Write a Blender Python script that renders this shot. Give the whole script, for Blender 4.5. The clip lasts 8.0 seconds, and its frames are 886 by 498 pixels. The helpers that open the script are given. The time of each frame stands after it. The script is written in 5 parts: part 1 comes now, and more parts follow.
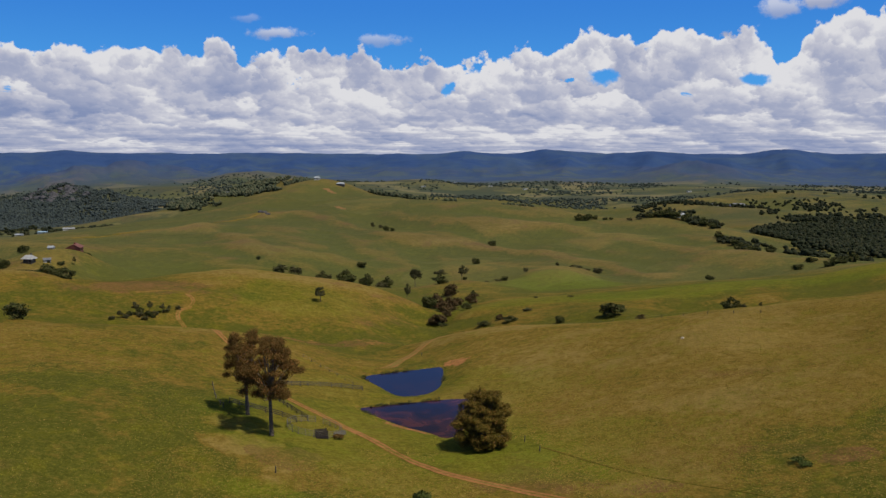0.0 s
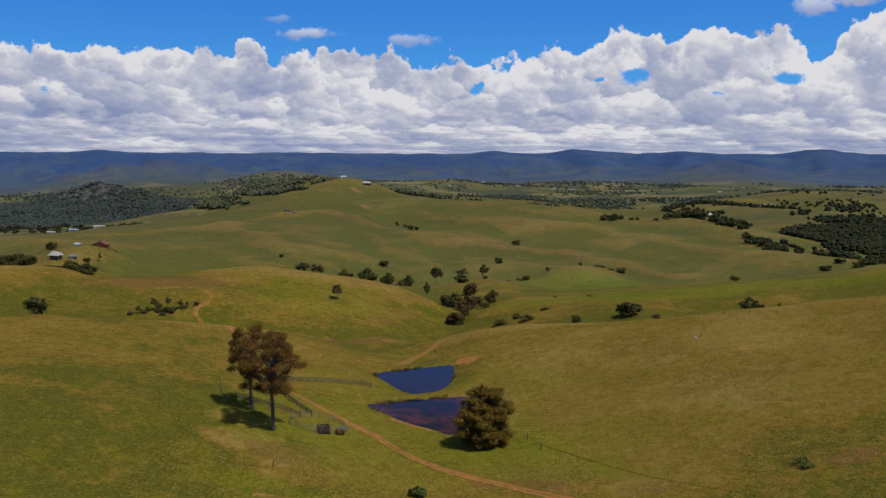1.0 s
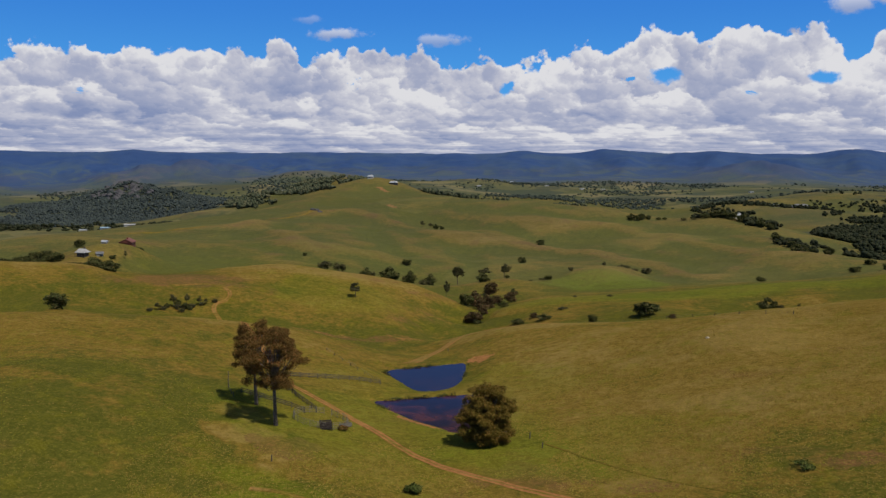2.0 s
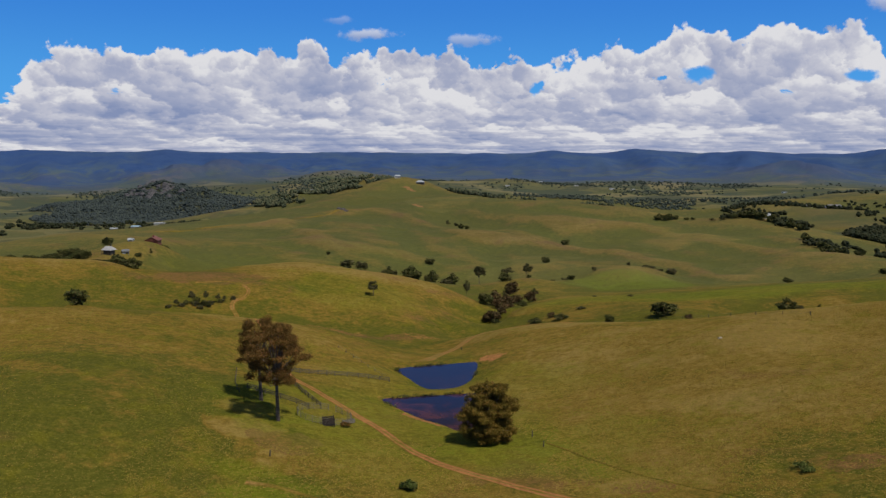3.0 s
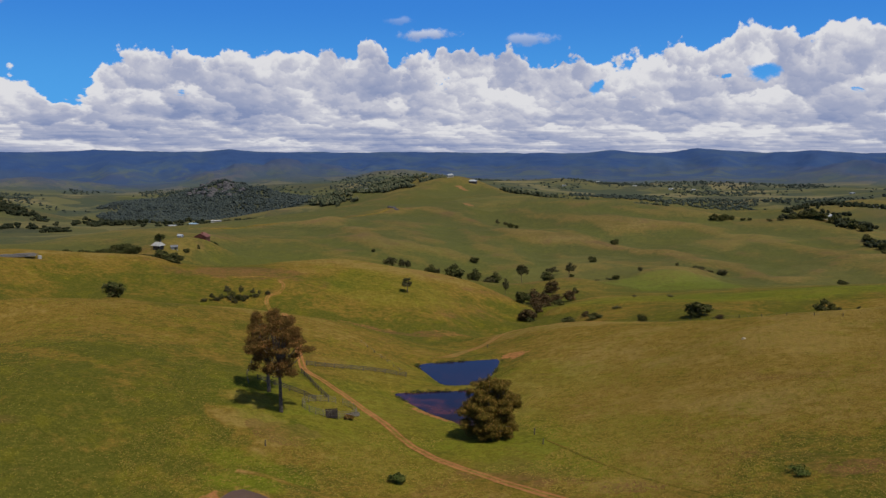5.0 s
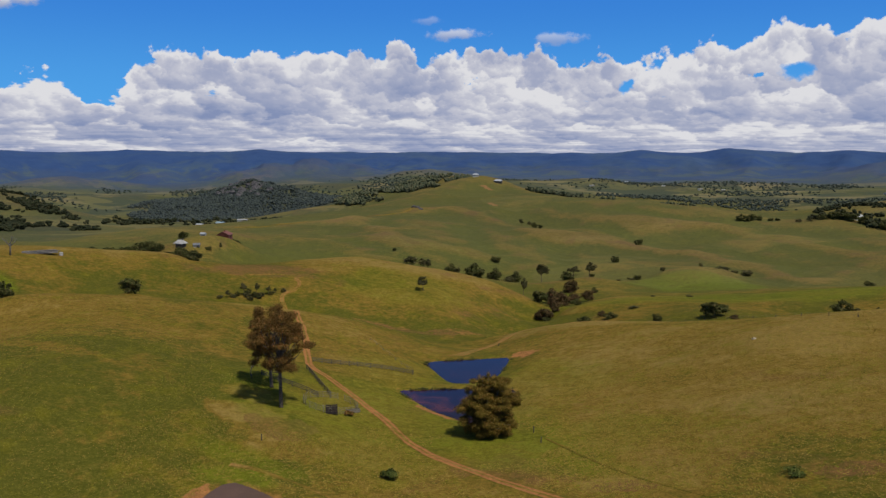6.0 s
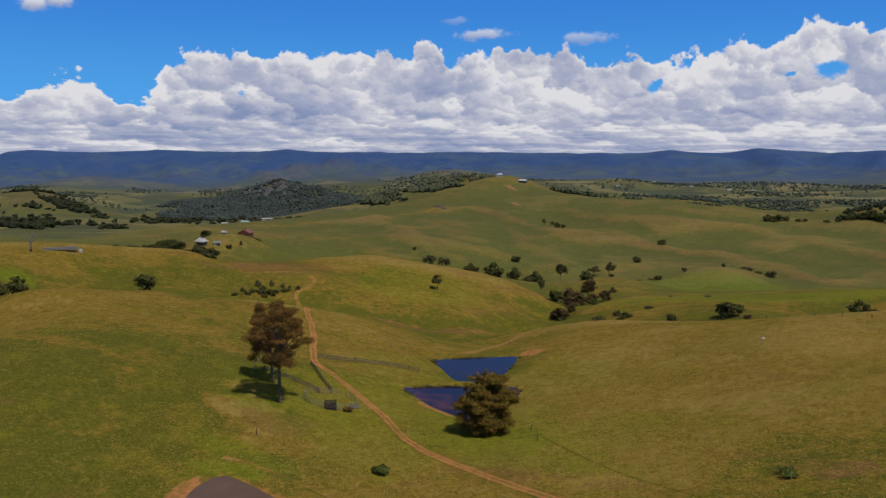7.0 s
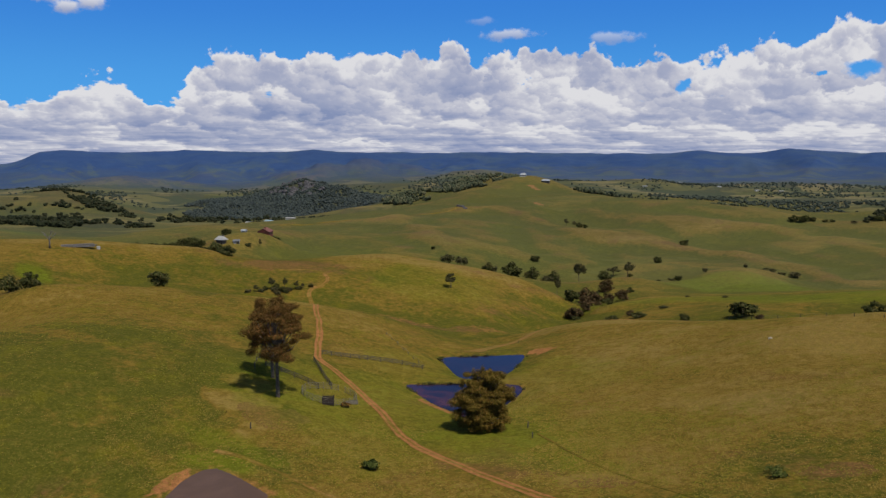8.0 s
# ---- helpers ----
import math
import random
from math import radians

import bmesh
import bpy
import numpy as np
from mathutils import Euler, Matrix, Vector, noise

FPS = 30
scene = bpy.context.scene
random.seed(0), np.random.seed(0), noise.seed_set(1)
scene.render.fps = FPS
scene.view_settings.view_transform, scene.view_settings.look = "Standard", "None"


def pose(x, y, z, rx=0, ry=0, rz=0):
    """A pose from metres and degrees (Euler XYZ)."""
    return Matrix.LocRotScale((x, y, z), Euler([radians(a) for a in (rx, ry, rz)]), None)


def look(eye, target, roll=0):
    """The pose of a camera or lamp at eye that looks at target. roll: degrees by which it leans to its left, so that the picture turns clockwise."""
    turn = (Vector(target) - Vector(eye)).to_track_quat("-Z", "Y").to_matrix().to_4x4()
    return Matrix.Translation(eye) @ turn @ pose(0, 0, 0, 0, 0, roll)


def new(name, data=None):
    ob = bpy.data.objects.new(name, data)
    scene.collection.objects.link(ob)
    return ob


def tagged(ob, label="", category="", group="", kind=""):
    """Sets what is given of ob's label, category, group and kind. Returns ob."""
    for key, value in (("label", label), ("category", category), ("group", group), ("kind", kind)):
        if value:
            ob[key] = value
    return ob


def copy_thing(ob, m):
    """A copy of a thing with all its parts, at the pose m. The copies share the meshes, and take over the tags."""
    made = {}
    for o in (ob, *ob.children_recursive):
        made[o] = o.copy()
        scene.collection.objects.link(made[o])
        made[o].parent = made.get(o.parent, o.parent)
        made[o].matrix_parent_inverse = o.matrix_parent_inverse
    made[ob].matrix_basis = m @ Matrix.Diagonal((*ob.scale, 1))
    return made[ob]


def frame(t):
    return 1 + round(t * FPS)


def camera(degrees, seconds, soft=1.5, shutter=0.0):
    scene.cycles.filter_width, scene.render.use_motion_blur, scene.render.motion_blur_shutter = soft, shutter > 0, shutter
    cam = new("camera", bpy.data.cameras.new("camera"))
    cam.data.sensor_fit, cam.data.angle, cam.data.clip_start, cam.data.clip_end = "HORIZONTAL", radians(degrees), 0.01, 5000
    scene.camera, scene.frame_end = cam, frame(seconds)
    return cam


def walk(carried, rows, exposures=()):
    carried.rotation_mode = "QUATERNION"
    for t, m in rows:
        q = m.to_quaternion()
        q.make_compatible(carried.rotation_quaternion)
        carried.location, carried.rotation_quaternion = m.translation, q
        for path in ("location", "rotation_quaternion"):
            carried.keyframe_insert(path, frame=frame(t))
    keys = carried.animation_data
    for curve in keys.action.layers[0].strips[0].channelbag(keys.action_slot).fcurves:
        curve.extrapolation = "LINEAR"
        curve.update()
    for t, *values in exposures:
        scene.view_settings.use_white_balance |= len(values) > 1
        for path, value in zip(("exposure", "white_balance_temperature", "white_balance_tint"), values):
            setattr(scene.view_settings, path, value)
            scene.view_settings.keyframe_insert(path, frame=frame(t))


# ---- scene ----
cam = camera(57.50, 8.0, 1.4)
ROWS = [
    (0.0, -0.012, 0.021, 70.028, 83.0870, -0.1160, -0.0082),
    (0.5, 2.902, 0.301, 69.561, 83.0837, -0.1506, 1.0240),
    (1.0, 5.857, 0.578, 69.157, 83.0795, -0.1681, 2.0745),
    (1.5, 8.847, 0.870, 68.801, 83.0748, -0.1729, 3.1382),
    (3.0, 17.956, 1.989, 67.869, 83.0597, -0.1464, 6.3626),
    (3.5, 21.022, 2.478, 67.566, 83.0552, -0.1335, 7.4351),
    (4.0, 24.094, 3.038, 67.251, 83.0514, -0.1219, 8.5007),
    (4.5, 27.170, 3.672, 66.918, 83.0487, -0.1129, 9.5565),
    (6.0, 36.398, 6.006, 65.769, 83.0505, -0.1066, 12.6420),
    (6.5, 39.470, 6.914, 65.331, 83.0557, -0.1104, 13.6373),
    (7.0, 42.539, 7.873, 64.867, 83.0639, -0.1154, 14.6139),
    (7.5, 45.607, 8.870, 64.380, 83.0755, -0.1197, 15.5713),
    (8.0, 48.674, 9.892, 63.877, 83.0911, -0.1210, 16.5092),
]
walk(cam, [(t, pose(x, y, z, rx, ry, rz)) for t, x, y, z, rx, ry, rz in ROWS])

# ---- light: high sun over the right shoulder, blue sky with a bank of fair-weather cloud ----
SUN_UP, SUN_ROUND = 60.0, 128.0
world = bpy.data.worlds.new("sky")
scene.world = world
world.use_nodes = True
nt = world.node_tree
sky = nt.nodes.new("ShaderNodeTexSky")
sky.sky_type, sky.sun_disc = "NISHITA", False
sky.sun_elevation, sky.sun_rotation = radians(SUN_UP), radians(SUN_ROUND)
sky.altitude = 600
nt.links.new(sky.outputs[0], nt.nodes["Background"].inputs[0])
nt.nodes["Background"].inputs[1].default_value = 0.06
sun_data = bpy.data.lights.new("sun", "SUN")
sun_data.energy, sun_data.angle, sun_data.color = 3.3, radians(0.53), (1.0, 0.95, 0.86)
sun = new("sun", sun_data)
sun_dir = Vector((math.sin(radians(SUN_ROUND)) * math.cos(radians(SUN_UP)), math.cos(radians(SUN_ROUND)) * math.cos(radians(SUN_UP)), math.sin(radians(SUN_UP))))
sun.matrix_world = look(sun_dir * 500, (0, 0, 0))


# ---- materials ----
class Nodes:
    """Short hand for a node tree."""

    def __init__(self, name):
        self.mat = bpy.data.materials.new(name)
        self.mat.use_nodes = True
        self.tree = self.mat.node_tree
        self.bsdf = self.tree.nodes["Principled BSDF"]
        self.out = self.tree.nodes["Material Output"]
        self.bsdf.inputs["Specular IOR Level"].default_value = 0.25

    def add(self, kind, operation="", interpolation="", attribute="", dims="", blend=""):
        n = self.tree.nodes.new("ShaderNode" + kind)
        if operation:
            n.operation = operation
        if interpolation:
            n.interpolation_type = interpolation
        if attribute:
            n.attribute_name = attribute
        if dims:
            n.noise_dimensions = dims
        if blend:
            n.data_type, n.blend_type = "RGBA", blend
        return n

    def put(self, socket, value):
        if isinstance(value, bpy.types.NodeSocket):
            self.tree.links.new(value, socket)
        elif isinstance(value, tuple) and len(value) == 3 and socket.type == "RGBA":
            socket.default_value = (*value, 1)
        else:
            socket.default_value = value

    def math(self, op, a, b=0.0, c=0.0, clamp=False):
        n = self.add("Math", op)
        n.use_clamp = clamp
        for s, v in zip(n.inputs, (a, b, c)):
            self.put(s, v)
        return n.outputs[0]

    def noise(self, scale, detail=3.0, rough=0.55, where=None, dims="3D", distort=0.0):
        n = self.add("TexNoise", dims=dims)
        if where is not None:
            self.put(n.inputs["Vector"], where)
        n.inputs["Scale"].default_value, n.inputs["Detail"].default_value, n.inputs["Roughness"].default_value = scale, detail, rough
        n.inputs["Distortion"].default_value = distort
        return n.outputs["Fac"]

    def ramp(self, value, lo, hi, a=0.0, b=1.0):
        n = self.add("MapRange", interpolation="SMOOTHSTEP")
        for s, v in zip(n.inputs, (value, lo, hi, a, b)):
            self.put(s, v)
        return n.outputs[0]

    def mix(self, fac, a, b, blend="MIX"):
        n = self.add("Mix", blend=blend)
        self.put(n.inputs[0], fac)
        self.put(n.inputs[6], a)
        self.put(n.inputs[7], b)
        return n.outputs[2]

    def attr(self, name):
        return self.add("Attribute", attribute=name).outputs["Fac"]

    def place(self):
        return self.add("TexCoord").outputs["Object"]

    def bump(self, value, depth, strength=0.6):
        n = self.add("Bump")
        n.inputs["Strength"].default_value, n.inputs["Distance"].default_value = strength, depth
        self.put(n.inputs["Height"], value)
        self.put(self.bsdf.inputs["Normal"], n.outputs[0])

    def done(self, colour, rough=0.9, metal=0.0):
        self.put(self.bsdf.inputs["Base Color"], colour)
        self.put(self.bsdf.inputs["Roughness"], rough)
        self.put(self.bsdf.inputs["Metallic"], metal)
        return self.mat


def pasture(n):
    """Grass in patches of green, straw and seed-head brown; forest where the ground says so."""
    geo = n.add("NewGeometry").outputs["Position"]
    broad, mid, fine, grain = n.noise(0.022, 4, 0.6, geo, distort=0.5), n.noise(0.085, 5, 0.68, geo, distort=0.8), n.noise(0.42, 6, 0.75, geo, distort=0.45), n.noise(2.4, 4, 0.8, geo, distort=0.6)
    dry = n.math("ADD", n.attr("dry"), n.math("MULTIPLY", n.math("SUBTRACT", mid, 0.5), 1.25))
    dry = n.math("ADD", dry, n.math("MULTIPLY", n.math("SUBTRACT", broad, 0.5), 1.5))
    dry = n.math("ADD", dry, n.math("MULTIPLY", n.math("SUBTRACT", fine, 0.5), 1.35))
    col = n.mix(n.ramp(dry, 0.15, 0.6), (0.100, 0.097, 0.015), (0.222, 0.138, 0.025))
    col = n.mix(n.ramp(dry, 0.55, 1.05), col, (0.290, 0.190, 0.052))
    fleck = n.math("MULTIPLY", n.ramp(n.noise(0.13, 6, 0.72, geo), 0.50, 0.66), 0.55)
    col = n.mix(fleck, col, (0.185, 0.160, 0.014))
    rust = n.ramp(n.math("ADD", n.noise(0.035, 6, 0.66, geo, distort=0.7), n.math("MULTIPLY", n.attr("rust"), 0.5)), 0.60, 0.76)
    col = n.mix(n.math("MULTIPLY", n.math("MULTIPLY", rust, 0.75), n.ramp(fine, 0.35, 0.6, 0.4, 1.0)), col, (0.20, 0.092, 0.042))
    col = n.mix(n.math("MULTIPLY", n.attr("lush"), n.ramp(n.math("ADD", n.math("MULTIPLY", mid, 0.5), n.math("MULTIPLY", fine, 0.5)), 0.35, 0.6, 0.35, 1.0)), col, (0.150, 0.182, 0.012))
    earth = n.ramp(n.math("ADD", n.attr("earth"), n.math("MULTIPLY", n.math("SUBTRACT", fine, 0.5), 0.8)), 0.35, 0.7)
    col = n.mix(earth, col, (0.42, 0.174, 0.066))
    wood = n.ramp(n.math("ADD", n.attr("forest"), n.math("MULTIPLY", n.math("SUBTRACT", n.noise(0.012, 6, 0.7, geo), 0.5), 1.6)), 0.42, 0.62)
    col = n.mix(wood, col, n.mix(n.noise(0.05, 4, 0.7, geo), (0.036, 0.046, 0.030), (0.066, 0.076, 0.044)))
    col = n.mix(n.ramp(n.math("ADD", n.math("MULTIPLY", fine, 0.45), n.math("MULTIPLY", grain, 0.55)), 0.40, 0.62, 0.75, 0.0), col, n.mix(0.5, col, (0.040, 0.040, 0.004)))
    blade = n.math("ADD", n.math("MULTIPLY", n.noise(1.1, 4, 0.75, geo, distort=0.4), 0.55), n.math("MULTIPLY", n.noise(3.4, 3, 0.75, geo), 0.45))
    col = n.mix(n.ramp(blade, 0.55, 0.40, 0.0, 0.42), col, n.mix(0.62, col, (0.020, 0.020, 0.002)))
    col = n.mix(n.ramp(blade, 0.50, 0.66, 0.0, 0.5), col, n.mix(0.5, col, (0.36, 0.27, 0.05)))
    # light haze over the middle hills, put into the grass as a greyer colour
    col = n.mix(n.attr("hill_haze"), col, n.mix(n.ramp(fine, 0.35, 0.65), (0.066, 0.068, 0.050), (0.140, 0.128, 0.085)))
    # the broad valley: small paddocks in dull greens
    cell = n.add("TexVoronoi")
    cell.inputs["Scale"].default_value = 0.0085
    warp = n.add("VectorMath", "ADD")
    n.put(warp.inputs[0], geo)
    drift = n.add("CombineXYZ")
    n.put(drift.inputs[0], n.math("MULTIPLY", n.noise(0.006, 3, 0.5, geo), 90.0))
    n.put(drift.inputs[1], n.math("MULTIPLY", n.noise(0.008, 3, 0.5, geo), 60.0))
    n.put(warp.inputs[1], drift.outputs[0])
    n.put(cell.inputs["Vector"], warp.outputs[0])
    pick = n.add("SeparateColor")
    n.put(pick.inputs[0], cell.outputs["Color"])
    field = n.mix(pick.outputs[0], (0.050, 0.066, 0.034), (0.130, 0.124, 0.062))
    field = n.mix(n.ramp(pick.outputs[1], 0.62, 0.70), field, (0.185, 0.155, 0.082))
    field = n.mix(n.ramp(n.math("ADD", n.math("MULTIPLY", pick.outputs[2], 0.3), n.noise(0.012, 6, 0.68, geo)), 0.60, 0.72), field, (0.050, 0.064, 0.050))
    col = n.mix(n.attr("vale"), col, field)
    # mountains and far land: blue distance haze painted into the ground colour
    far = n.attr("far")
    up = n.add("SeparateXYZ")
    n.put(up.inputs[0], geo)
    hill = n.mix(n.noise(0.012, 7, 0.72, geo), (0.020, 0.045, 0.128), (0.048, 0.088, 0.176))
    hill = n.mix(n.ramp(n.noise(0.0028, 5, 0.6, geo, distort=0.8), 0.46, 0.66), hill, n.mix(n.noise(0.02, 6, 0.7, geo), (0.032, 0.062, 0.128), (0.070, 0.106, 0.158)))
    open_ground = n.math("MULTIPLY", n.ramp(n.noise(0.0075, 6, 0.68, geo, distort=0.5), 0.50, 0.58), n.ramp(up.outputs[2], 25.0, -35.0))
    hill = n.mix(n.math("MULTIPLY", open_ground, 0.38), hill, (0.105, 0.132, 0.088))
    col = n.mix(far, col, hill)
    relief = n.math("ADD", n.math("MULTIPLY", fine, 0.5), n.noise(3.0, 3, 0.7, geo))
    n.bump(relief, 0.35, 0.5)
    return col


n = Nodes("pasture")
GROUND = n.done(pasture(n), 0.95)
n.bsdf.inputs["Specular IOR Level"].default_value = 0.02


def water_material(name, deep, silt, gloss, rough=0.06):
    """Still water: dark depths, clouds of silt, a faint ripple."""
    n = Nodes(name)
    p = n.place()
    n.bump(n.noise(1.6, 3, 0.5, p), 0.02, 0.35)
    n.bsdf.inputs["Specular IOR Level"].default_value = gloss
    drift = n.ramp(n.noise(0.09, 5, 0.62, p, distort=0.8), 0.42, 0.68)
    return n.done(n.mix(drift, deep, silt), rough)


WATER_CLEAR = water_material("dam_water", (0.018, 0.012, 0.020), (0.030, 0.016, 0.022), 0.075)
WATER_RED = water_material("reddish_dam_water", (0.016, 0.010, 0.018), (0.072, 0.022, 0.020), 0.062)
WATER_BROWN = water_material("muddy_water", (0.105, 0.062, 0.042), (0.135, 0.080, 0.054), 0.12, 0.45)


def leaf_material(name, dark, light, tip):
    n = Nodes(name)
    isl = n.add("NewGeometry").outputs["Random Per Island"]
    obj = n.add("ObjectInfo").outputs["Random"]
    col = n.mix(isl, dark, light)
    col = n.mix(n.ramp(n.math("ADD", isl, n.math("MULTIPLY", n.noise(0.35, 3, 0.6, n.place()), 0.8)), 0.95, 1.35), col, tip)
    col = n.mix(n.math("MULTIPLY", obj, 0.35), col, tuple(c * 0.7 for c in dark))
    n.bsdf.inputs["Specular IOR Level"].default_value = 0.06
    return n.done(col, 0.8)


LEAF_GUM = leaf_material("gum_leaf", (0.070, 0.048, 0.011), (0.190, 0.106, 0.028), (0.285, 0.118, 0.036))
LEAF_BUSH = leaf_material("dense_leaf", (0.080, 0.060, 0.009), (0.185, 0.130, 0.021), (0.240, 0.128, 0.030))
LEAF_GREEN = leaf_material("green_leaf", (0.052, 0.070, 0.014), (0.115, 0.135, 0.030), (0.140, 0.140, 0.036))
LEAF_DARK = leaf_material("dark_leaf", (0.036, 0.042, 0.012), (0.092, 0.095, 0.027), (0.112, 0.092, 0.034))
LEAF_RED = leaf_material("reddish_leaf", (0.052, 0.042, 0.016), (0.120, 0.078, 0.034), (0.170, 0.085, 0.042))
LEAF_DUN = leaf_material("dun_leaf", (0.046, 0.046, 0.016), (0.105, 0.095, 0.038), (0.125, 0.100, 0.050))
# blue of the distance haze is mixed into this leaf colour
LEAF_BLUE_HAZE = leaf_material("distant_haze_leaf", (0.038, 0.049, 0.048), (0.066, 0.080, 0.070), (0.080, 0.090, 0.070))
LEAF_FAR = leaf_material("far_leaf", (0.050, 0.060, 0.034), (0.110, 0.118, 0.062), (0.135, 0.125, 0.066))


# valley groves: leaf colour lightened and greyed to paint in haze
LEAF_HAZE = leaf_material("valley_haze_leaf", (0.046, 0.058, 0.048), (0.072, 0.086, 0.064), (0.084, 0.094, 0.064))
# leaf colour darkened to stand in for the shade over the valley wood
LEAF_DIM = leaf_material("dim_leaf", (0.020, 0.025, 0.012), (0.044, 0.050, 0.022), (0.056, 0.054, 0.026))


def bark_material(name, a, b):
    n = Nodes(name)
    p = n.place()
    k = n.noise(2.5, 5, 0.7, p, distort=0.6)
    n.bump(k, 0.06, 0.8)
    return n.done(n.mix(n.ramp(k, 0.35, 0.65), a, b), 0.9)


BARK = bark_material("gum_bark", (0.070, 0.052, 0.038), (0.17, 0.13, 0.095))
BARK_GREY = bark_material("dead_bark", (0.09, 0.08, 0.07), (0.20, 0.18, 0.16))
TIMBER = bark_material("weathered_timber", (0.055, 0.046, 0.036), (0.13, 0.112, 0.09))
TIMBER_DARK = bark_material("dark_timber", (0.030, 0.022, 0.018), (0.065, 0.05, 0.04))


def plain_material(name, a, b, rough=0.7, metal=0.0, scale=0.8):
    n = Nodes(name)
    k = n.noise(scale, 5, 0.65, n.place())
    n.bump(k, 0.03, 0.3)
    return n.done(n.mix(n.ramp(k, 0.35, 0.68), a, b), rough, metal)


STEEL = plain_material("galvanised_steel", (0.13, 0.115, 0.085), (0.25, 0.22, 0.17), 0.7, 0.0, 3.0)
WALL_DARK = plain_material("dark_boards", (0.05, 0.045, 0.04), (0.09, 0.08, 0.07))
WALL_PALE = plain_material("pale_boards", (0.42, 0.40, 0.36), (0.56, 0.54, 0.50))
WALL_RED = plain_material("red_brick", (0.15, 0.045, 0.030), (0.23, 0.075, 0.05))
ROOF_WHITE = plain_material("white_iron", (0.30, 0.31, 0.32), (0.42, 0.43, 0.44), 0.6)
ROOF_PALE = plain_material("pale_iron", (0.30, 0.29, 0.28), (0.42, 0.41, 0.39), 0.6)
ROOF_BLUE = plain_material("blue_iron", (0.25, 0.36, 0.44), (0.36, 0.47, 0.55), 0.5)
ROOF_RUST = plain_material("rusty_iron", (0.16, 0.060, 0.045), (0.24, 0.10, 0.075), 0.7)
ROOF_GREY = plain_material("grey_iron", (0.12, 0.12, 0.125), (0.20, 0.20, 0.21), 0.6)
WINDOW = plain_material("window_glass", (0.02, 0.025, 0.03), (0.04, 0.045, 0.05), 0.1)
STONE_PALE = plain_material("pale_stone", (0.34, 0.29, 0.21), (0.46, 0.40, 0.31), 0.9)
STONE_GREY = plain_material("grey_stone", (0.050, 0.048, 0.050), (0.125, 0.115, 0.115), 0.9, 0.0, 0.12)


def grass_material(name, a, b):
    n = Nodes(name)
    isl = n.add("NewGeometry").outputs["Random Per Island"]
    n.bsdf.inputs["Specular IOR Level"].default_value = 0.1
    return n.done(n.mix(isl, a, b), 0.85)


GRASS_STRAW = grass_material("straw_grass", (0.220, 0.148, 0.024), (0.350, 0.232, 0.052))
GRASS_GREEN = grass_material("green_grass", (0.145, 0.138, 0.012), (0.240, 0.215, 0.022))
# ---- the lie of the land: crests, spurs, hollows and gullies, in metres, placed to fit the camera's view ----
NEAR_SLOPES = [
    (-22, -39, 20.5), (-45, 0, 17.7), (-32, 32, 14.2), (0, 45, 12.7), (32, 32, 13.5), (45, 0, 18.5), (22, -39, 20.6), (-71, 64, 13.8),
    (-47, 82, 8.8), (-20, 93, 6.4), (10, 94, 7.6), (39, 87, 10.7), (56, 77, 13.2), (-102, 80, 16.1), (-90, 94, 17.7), (-73, 108, 15.6),
    (-53, 119, 10.9), (-34, 126, 8.5), (-14, 129, 7.4), (7, 130, 7.2), (27, 127, 9.0), (44, 122, 11.6), (61, 115, 14.7), (76, 105, 17.4),
]
POND_HOLLOW = [
    (-123, 110, 16.2), (-106, 126, 19.4), (-85, 141, 18.7), (-62, 153, 14.9), (-34, 161, 9.1), (-9, 165, 4.9), (17, 164, 5.7), (43, 159, 9.4),
    (67, 151, 14.7), (90, 138, 19.4), (-142, 147, 11.9), (-120, 166, 17.4), (-96, 181, 17.8), (-70, 193, 12.5), (-39, 201, 5.3), (-11, 205, -0.0),
    (14, 205, 2.3), (43, 201, 7.5), (70, 193, 14.1), (96, 181, 19.9), (118, 168, 22.9), (-167, 186, 6.5), (-140, 207, 17.8), (-110, 225, 15.8),
    (-77, 238, 10.1), (-43, 246, 1.9), (-13, 250, -3.4), (17, 249, 0.2), (48, 245, 6.2), (77, 238, 14.7), (110, 225, 17.5), (140, 207, 28.9),
]
KNOLL = [
    (-157, 291, 8.7), (-129, 336, -0.2), (-113, 360, 2.2), (-63, 402, -2.6), (-67, 338, -9.8), (-23, 345, -13.8), (-230, 322, 17.5), (-227, 332, 17.0),
    (-146, 213, 20.5), (-155, 220, 19.0), (-227, 355, 16.0), (-212, 372, 14.0), (-192, 380, 11.6), (-183, 388, 7.8), (-172, 400, 4.5), (-154, 425, 2.8),
    (-137, 440, 3.3), (-109, 445, 4.4), (-88, 440, 2.7), (-63, 445, -1.7), (-38, 450, -7.1), (-19, 450, -14.1), (-8, 430, -21.0), (-201, 325, 10.0),
    (-166, 352, 6.5), (-147, 358, 4.6), (-95, 395, 1.2), (-65, 368, -5.9), (-39, 372, -10.0), (-20, 400, -15.2), (-97, 348, -3.6), (-115, 340, -3.1),
]
KNOLL_B = [
    (-158, 262, 11.9), (-124, 272, 10.6), (-96, 282, 7.7), (-76, 286, 5.1), (-62, 305, -1.9), (-174, 285, 4.8), (-138, 298, 2.3), (-107, 308, -0.9),
    (-85, 312, -3.2),
]
